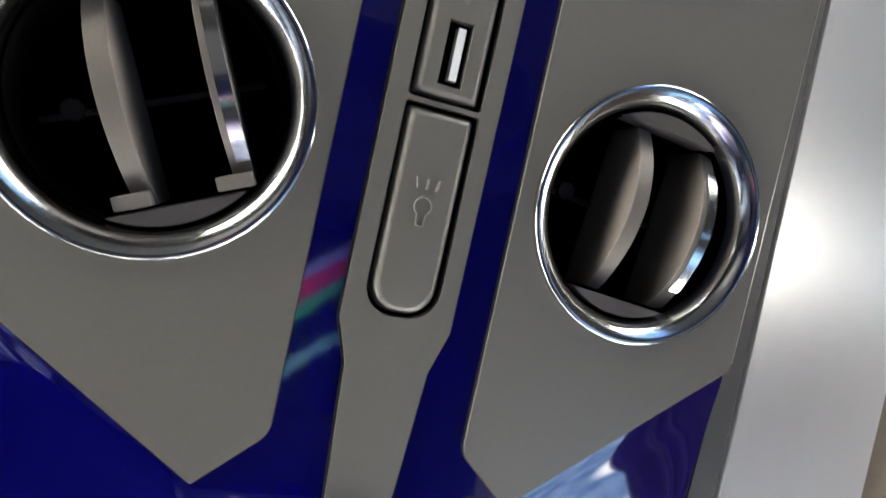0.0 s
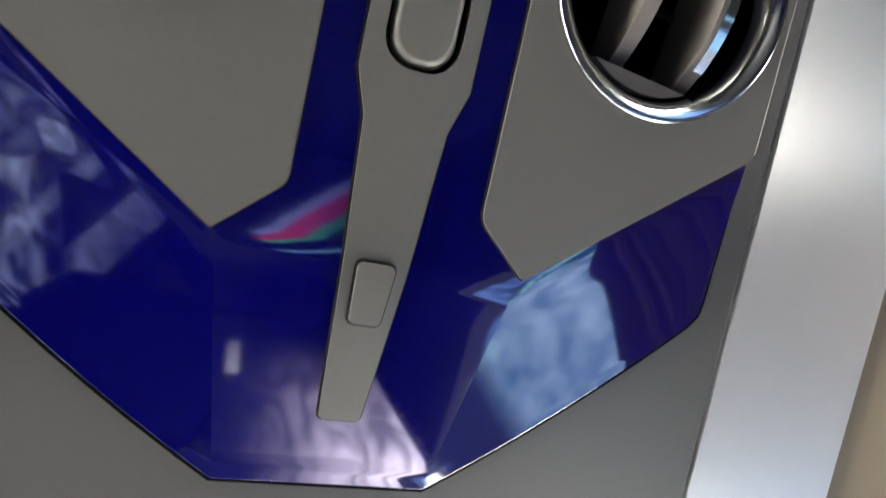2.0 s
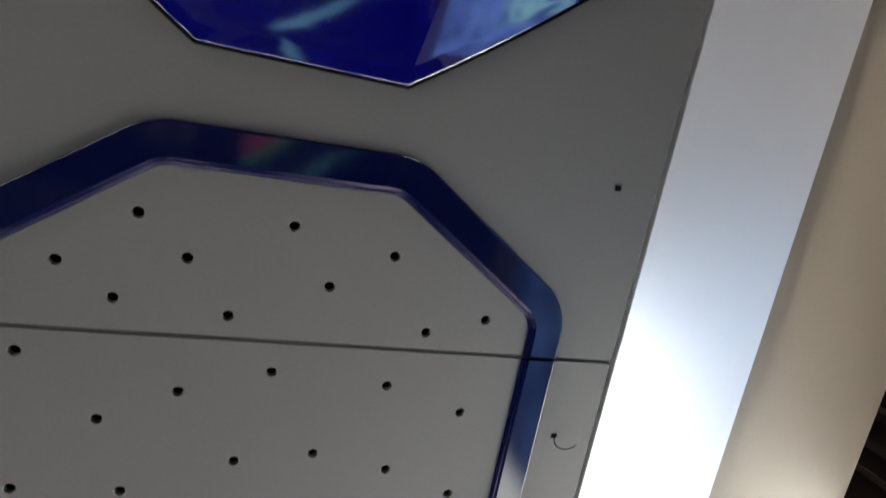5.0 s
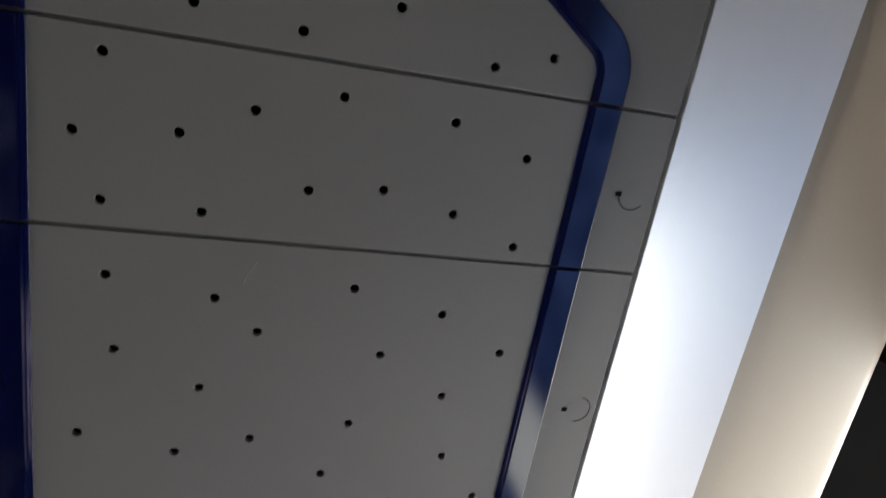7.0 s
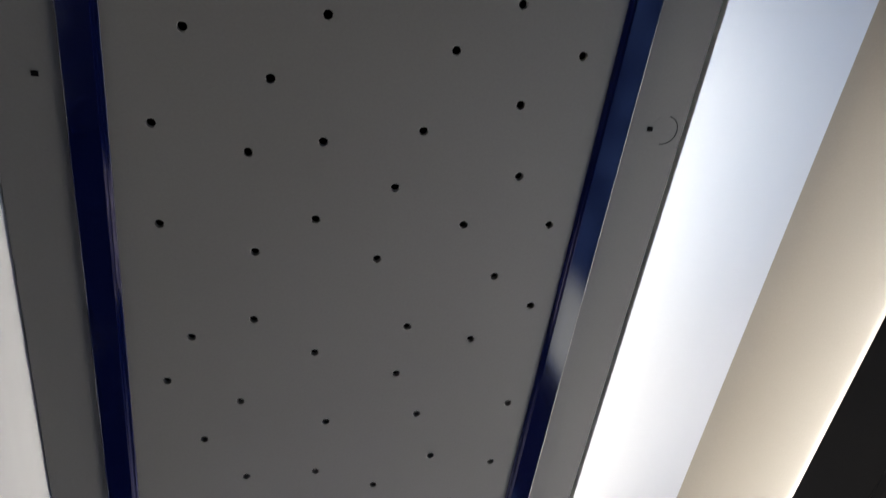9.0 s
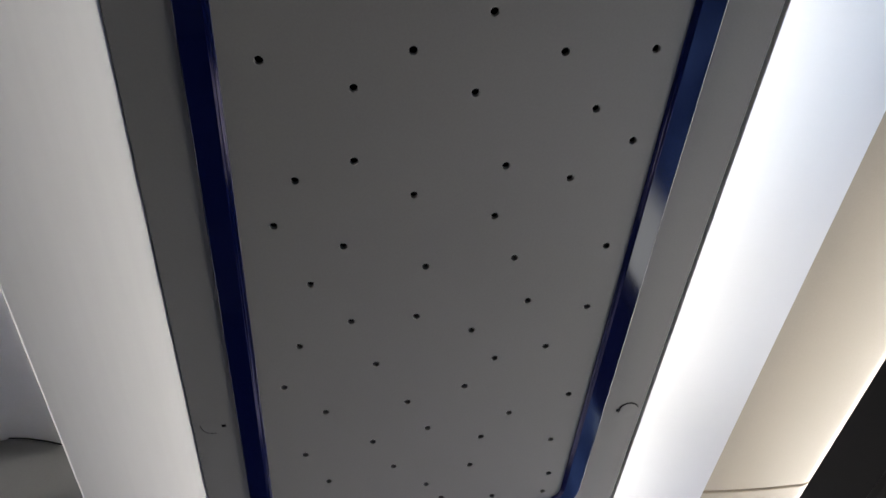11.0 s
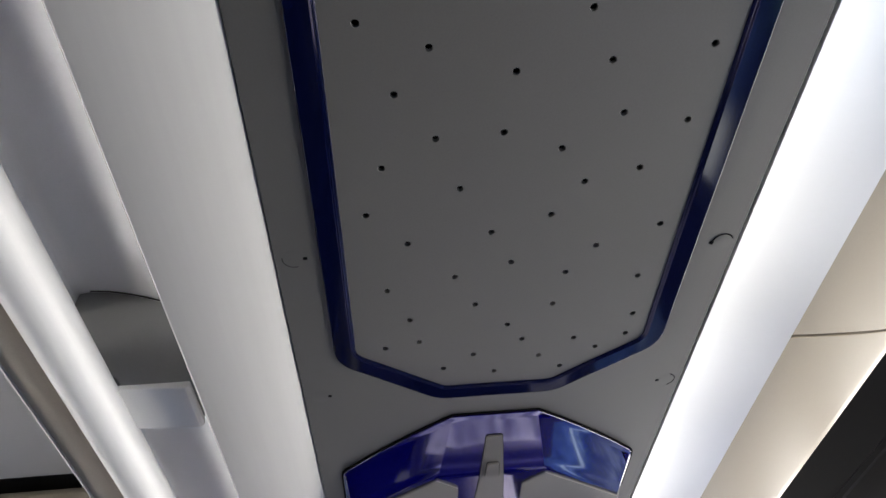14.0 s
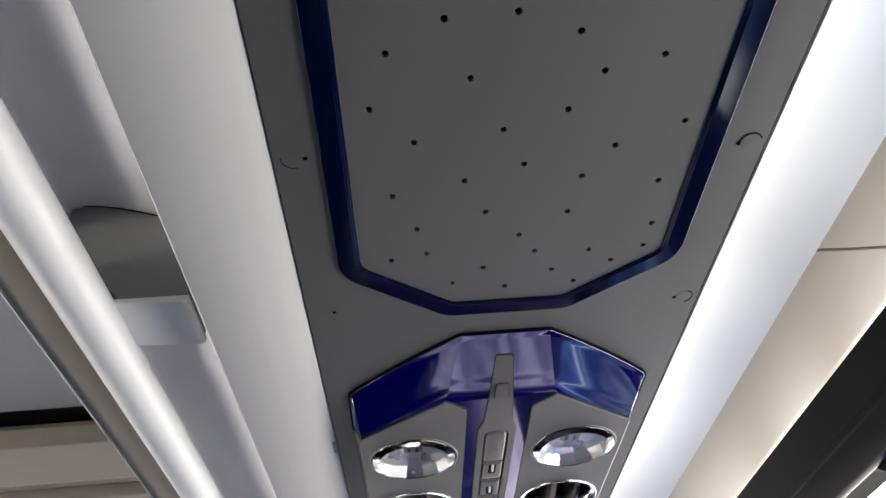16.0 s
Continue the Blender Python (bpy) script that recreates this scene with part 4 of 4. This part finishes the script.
for x, y in ((-0.38, -0.22), (-0.42, 0.62), (-0.44, 1.46), (-0.46, 2.30)):
    bus_seat(pose(x, y, 0), PLAIN, PLAIN, "bus seat in plain dark navy fabric")



def floor_film(x0, x1, y0, y1):
    """An unseen crumpled sheet on the floor, added to brighten the lacquer's reflection."""
    root = thing("mirrored_sheet", pose(0, 0, 0), "made-up crumpled bluish sheet on the aisle floor, there to be mirrored", "packing film")
    nx, ny = 36, 60
    bm = bmesh.new()
    rows = []
    for i in range(nx + 1):
        row = []
        for j in range(ny + 1):
            x, y = x0 + (x1 - x0) * i / nx, y0 + (y1 - y0) * j / ny
            lift = noise.noise((x * 9, y * 9, 0.0)) + 0.6 * noise.noise((x * 22, y * 17, 3.0))
            ragged = 0.05 * noise.noise((x * 4, y * 4, 7.0))
            row.append(bm.verts.new((x + ragged, y + ragged, 0.022 + 0.011 * lift)))
        rows.append(row)
    for a, b in zip(rows, rows[1:]):
        for j in range(ny):
            bm.faces.new((a[j], b[j], b[j + 1], a[j + 1]))
    ob = part("film_sheet", bm, LOOSE, root, smooth=60)
    mod = ob.modifiers.new("thick", "SOLIDIFY")
    mod.thickness = 0.001


# made-up pale sheet, there only for the mirrored blue
floor_film(-0.90, -0.62, 0.05, 1.0)

# ---- window side: rail cover, cream lining, fascia, curtain ----
Y0, Y1 = -1.6, 2.2


def arc_section(x0, z0, x1, z1, sag, thick, n=12):
    """A shallow curved strip in x and z, with thickness above."""
    low = []
    for k in range(n + 1):
        s = k / n
        low.append((x0 + (x1 - x0) * s, z0 + (z1 - z0) * s - sag * 4 * s * (1 - s)))
    return low + [(x, z + thick) for x, z in reversed(low)]


cover = thing("rail_cover", pose(0, 0, Z), "smooth white satin aluminium rail cover beside the panels", "rail cover")
part("cover_profile", along_y(bmesh.new(), arc_section(0.1280, 0.0005, 0.1895, 0.0, -0.0018, 0.002, 20), Y0, Y1), ALU, cover, smooth=40)
part("cover_lip", along_y(bmesh.new(), [(0.1276, 0.006), (0.1276, 0.0012), (0.1279, 0.0007), (0.1286, 0.0009), (0.1286, 0.006)], Y0, Y1), ALU, cover)
# near-black strip for the shade between panel and cover
part("shadow_gap", along_y(bmesh.new(), [(0.1235, 0.006), (0.1300, 0.006), (0.1300, 0.008), (0.1235, 0.008)], Y0, Y1), VOID, cover, "black gap between panel and cover")

lining = thing("padded_lining", pose(0, 0, Z), "cream vinyl padded lining above the window", "lining")
for a, b in ((Y0, -0.52), (-0.517, 0.4440), (0.4468, 1.42), (1.423, Y1)):
    low = arc_section(0.1850, 0.0030, 0.2640, 0.0026, 0.0012, 0.01, 14)[:15]
    low += [(0.2640 + 0.0150 * math.sin(w), 0.0026 + 0.0010 * math.sin(w) + 0.0150 * (1 - math.cos(w))) for w in [radians(7.5 * q) for q in range(1, 13)]]
    low += [(0.2790, 0.062)]
    bm = along_y(bmesh.new(), low + [(x - 0.001, z + 0.008) for x, z in reversed(low)], a, b, 1)
    part("vinyl_section", bm, CREAM, lining, smooth=40, bevel=0.0015)

fascia = thing("window_fascia", pose(0, 0, Z), "black tinted fascia along the top of the window", "fascia")
part("fascia_board", along_y(bmesh.new(), [(0.4160, 0.2380), (0.4290, 0.2380), (0.4290, 0.0200), (0.4220, 0.0180), (0.4160, 0.0200)], Y0, Y1), DARK, fascia, bevel=0.001)
part("fascia_rib", along_y(bmesh.new(), [(0.4145, 0.064), (0.4160, 0.066), (0.4160, 0.056), (0.4145, 0.058)], Y0, Y1), DARK, fascia)


def pleated_curtain(start, x, top, edge, folds, label):
    """A gathered curtain from y = start to an edge that may be drawn back with the drop h."""
    root = thing("curtain", pose(0, 0, Z), label, "curtain", "window curtains")
    bm = bmesh.new()
    cols = []
    for k in range(folds + 1):
        a = 0.010 * math.sin(k * 0.62 + 0.7 * math.sin(k * 0.09)) + 0.0025 * math.sin(k * 1.7)
        col = []
        for j in range(13):
            d = j / 12
            h = (0.80 - top) * d + top
            y = start + (edge(h) - start) * k / folds
            col.append(bm.verts.new((x + 0.006 * d + a * (0.9 - 0.2 * d), y + 0.003 * math.sin(k * 0.3 + j), -h)))
        cols.append(col)
    for a, b in zip(cols, cols[1:]):
        for j in range(12):
            bm.faces.new((a[j], b[j], b[j + 1], a[j + 1]))
    ob = part("cloth", bm, CLOTH, root, "brown pleated cloth", smooth=60)
    mod = ob.modifiers.new("thick", "SOLIDIFY")
    mod.thickness = 0.0012


pleated_curtain(-0.250, 0.385, -0.16, lambda h: min(0.120, 0.145 - 0.58 * min(0.50, h)), 180, "brown pleated curtain drawn back beside the window")

# ---- aisle side: rack profile, gutter, handrail, bracket, tan trim ----
rack = thing("rack_profile", pose(0, 0, Z), "white satin aluminium edge profile of the luggage rack", "profile")
part("edge_profile", along_y(bmesh.new(), arc_section(-0.1746, -0.0190, -0.1214, 0.0010, 0.0040, 0.002, 20), Y0, Y1), PROFILE, rack, smooth=40)
part("profile_lip", along_y(bmesh.new(), [(-0.1751, -0.0188), (-0.1747, -0.0193), (-0.1743, -0.0190), (-0.1746, -0.0178), (-0.1751, -0.016)], Y0, Y1), PROFILE, rack)
g = [(-0.1748, -0.0185), (-0.1765, -0.005), (-0.1785, 0.010), (-0.1805, 0.024), (-0.184, 0.038), (-0.190, 0.049), (-0.198, 0.0570), (-0.207, 0.0618), (-0.216, 0.0652), (-0.226, 0.0690), (-0.238, 0.0728), (-0.250, 0.0756), (-0.262, 0.0768), (-0.270, 0.0760)]
g += [(-0.2738, 0.0735), (-0.2755, 0.068), (-0.2760, 0.055)]
part("gutter", along_y(bmesh.new(), g + [(x + 0.0015, z + 0.002) for x, z in reversed(g)], Y0, Y1), GUTTER, rack, "white coved gutter above the handrail", smooth=60)
bm = box(bmesh.new(), -0.1246, -0.1222, 0.634, 0.650, -0.0016, 0.0004)
part("clip", bm, BRACKET, rack, "small grey clip")

rail = thing("handrail", pose(0, 0, Z), "brushed aluminium tube handrail along the rack", "handrail")
part("tube", along_y(bmesh.new(), [(-0.238 + 0.0138 * math.cos(2 * math.pi * k / 40), -0.009 + 0.0138 * math.sin(2 * math.pi * k / 40)) for k in range(40)], Y0, Y1), TUBE, rail, smooth=50)


def rail_bracket(y):
    root = thing("rail_bracket", pose(0, y, Z), "grey plastic bracket holding the handrail", "bracket", "handrail brackets")
    sec = [(-0.1845, -0.006), (-0.1840, 0.012)] + [(x - 0.0006, z - 0.0006) for x, z in g[4:13]] + [(-0.2695, 0.0748), (-0.2705, 0.050), (-0.262, 0.020), (-0.254, 0.006)]
    sec += [(-0.238 + 0.0152 * math.cos(radians(a)), -0.009 + 0.0152 * math.sin(radians(a))) for a in range(130, 14, -15)]
    sec += [(-0.2220, -0.0052)]
    bm = along_y(bmesh.new(), sec, -0.026, 0.014)
    body = part("bracket_body", bm, BRACKET, root, "bracket body reaching up into the gutter, darkened as if shaded", smooth=30, bevel=0.0008)
    bm = bmesh.new()
    wire(bm, [(x - 0.0006, -0.0262, z - 0.0004) for x, z in g[4:13]], 0.0005, 5)
    part("shadow_seam", bm, BLACK, body, "thin dark seam where the bracket meets the gutter")
    bm = along_y(bmesh.new(), [(-0.1838, -0.0030), (-0.1838, -0.0062), (-0.1860, -0.0082), (-0.2330, -0.0058), (-0.2330, -0.0030)], -0.0262, 0.0150)
    part("bracket_cap", bm, CAP, root, "bevelled bracket underside, lightened as if lit", bevel=0.0006)


for y in (-0.53, 0.4685, 1.47):
    rail_bracket(y)

trim = thing("rack_trim", pose(0, 0, Z), "tan vinyl trim strip on the rack's aisle edge", "trim")
part("trim_strip", along_y(bmesh.new(), arc_section(-0.2845, 0.002, -0.2550, 0.004, 0.0015, 0.012, 8), Y0, Y1), TAN, trim, smooth=40)
part("trim_bead", along_y(bmesh.new(), [(-0.2862, 0.004), (-0.2856, 0.0008), (-0.2842, 0.0004), (-0.2838, 0.004)], Y0, Y1), WHITE, trim)

# aisle ceiling beyond the rack
aisle = thing("aisle_ceiling", pose(0, 0, Z), "pale aisle ceiling with beige cross beams and a dark slot", "ceiling panel")
part("ceiling_board", box(bmesh.new(), -1.3, -0.29, Y0, 0.872, 0.198, 0.21), WHITE, aisle)
part("dark_slot", box(bmesh.new(), -1.3, -0.29, 0.866, 0.93, 0.2105, 0.214), BLACK, aisle)
part("cross_beam", along_y(bmesh.new(), [(-1.3, 0.17), (-0.29, 0.17), (-0.29, 0.2), (-1.3, 0.2)], 0.90, 1.02), TAN, aisle, "beige cross beam", bevel=0.012)
part("cross_beam", along_y(bmesh.new(), [(-1.3, 0.185), (-0.29, 0.185), (-0.29, 0.2), (-1.3, 0.2)], 1.022, 1.06), CREAM, aisle, "cream cross beam", bevel=0.006)
part("cross_beam", along_y(bmesh.new(), [(-1.3, 0.175), (-0.29, 0.175), (-0.29, 0.2), (-1.3, 0.2)], 1.062, 1.5), TAN, aisle, bevel=0.012)
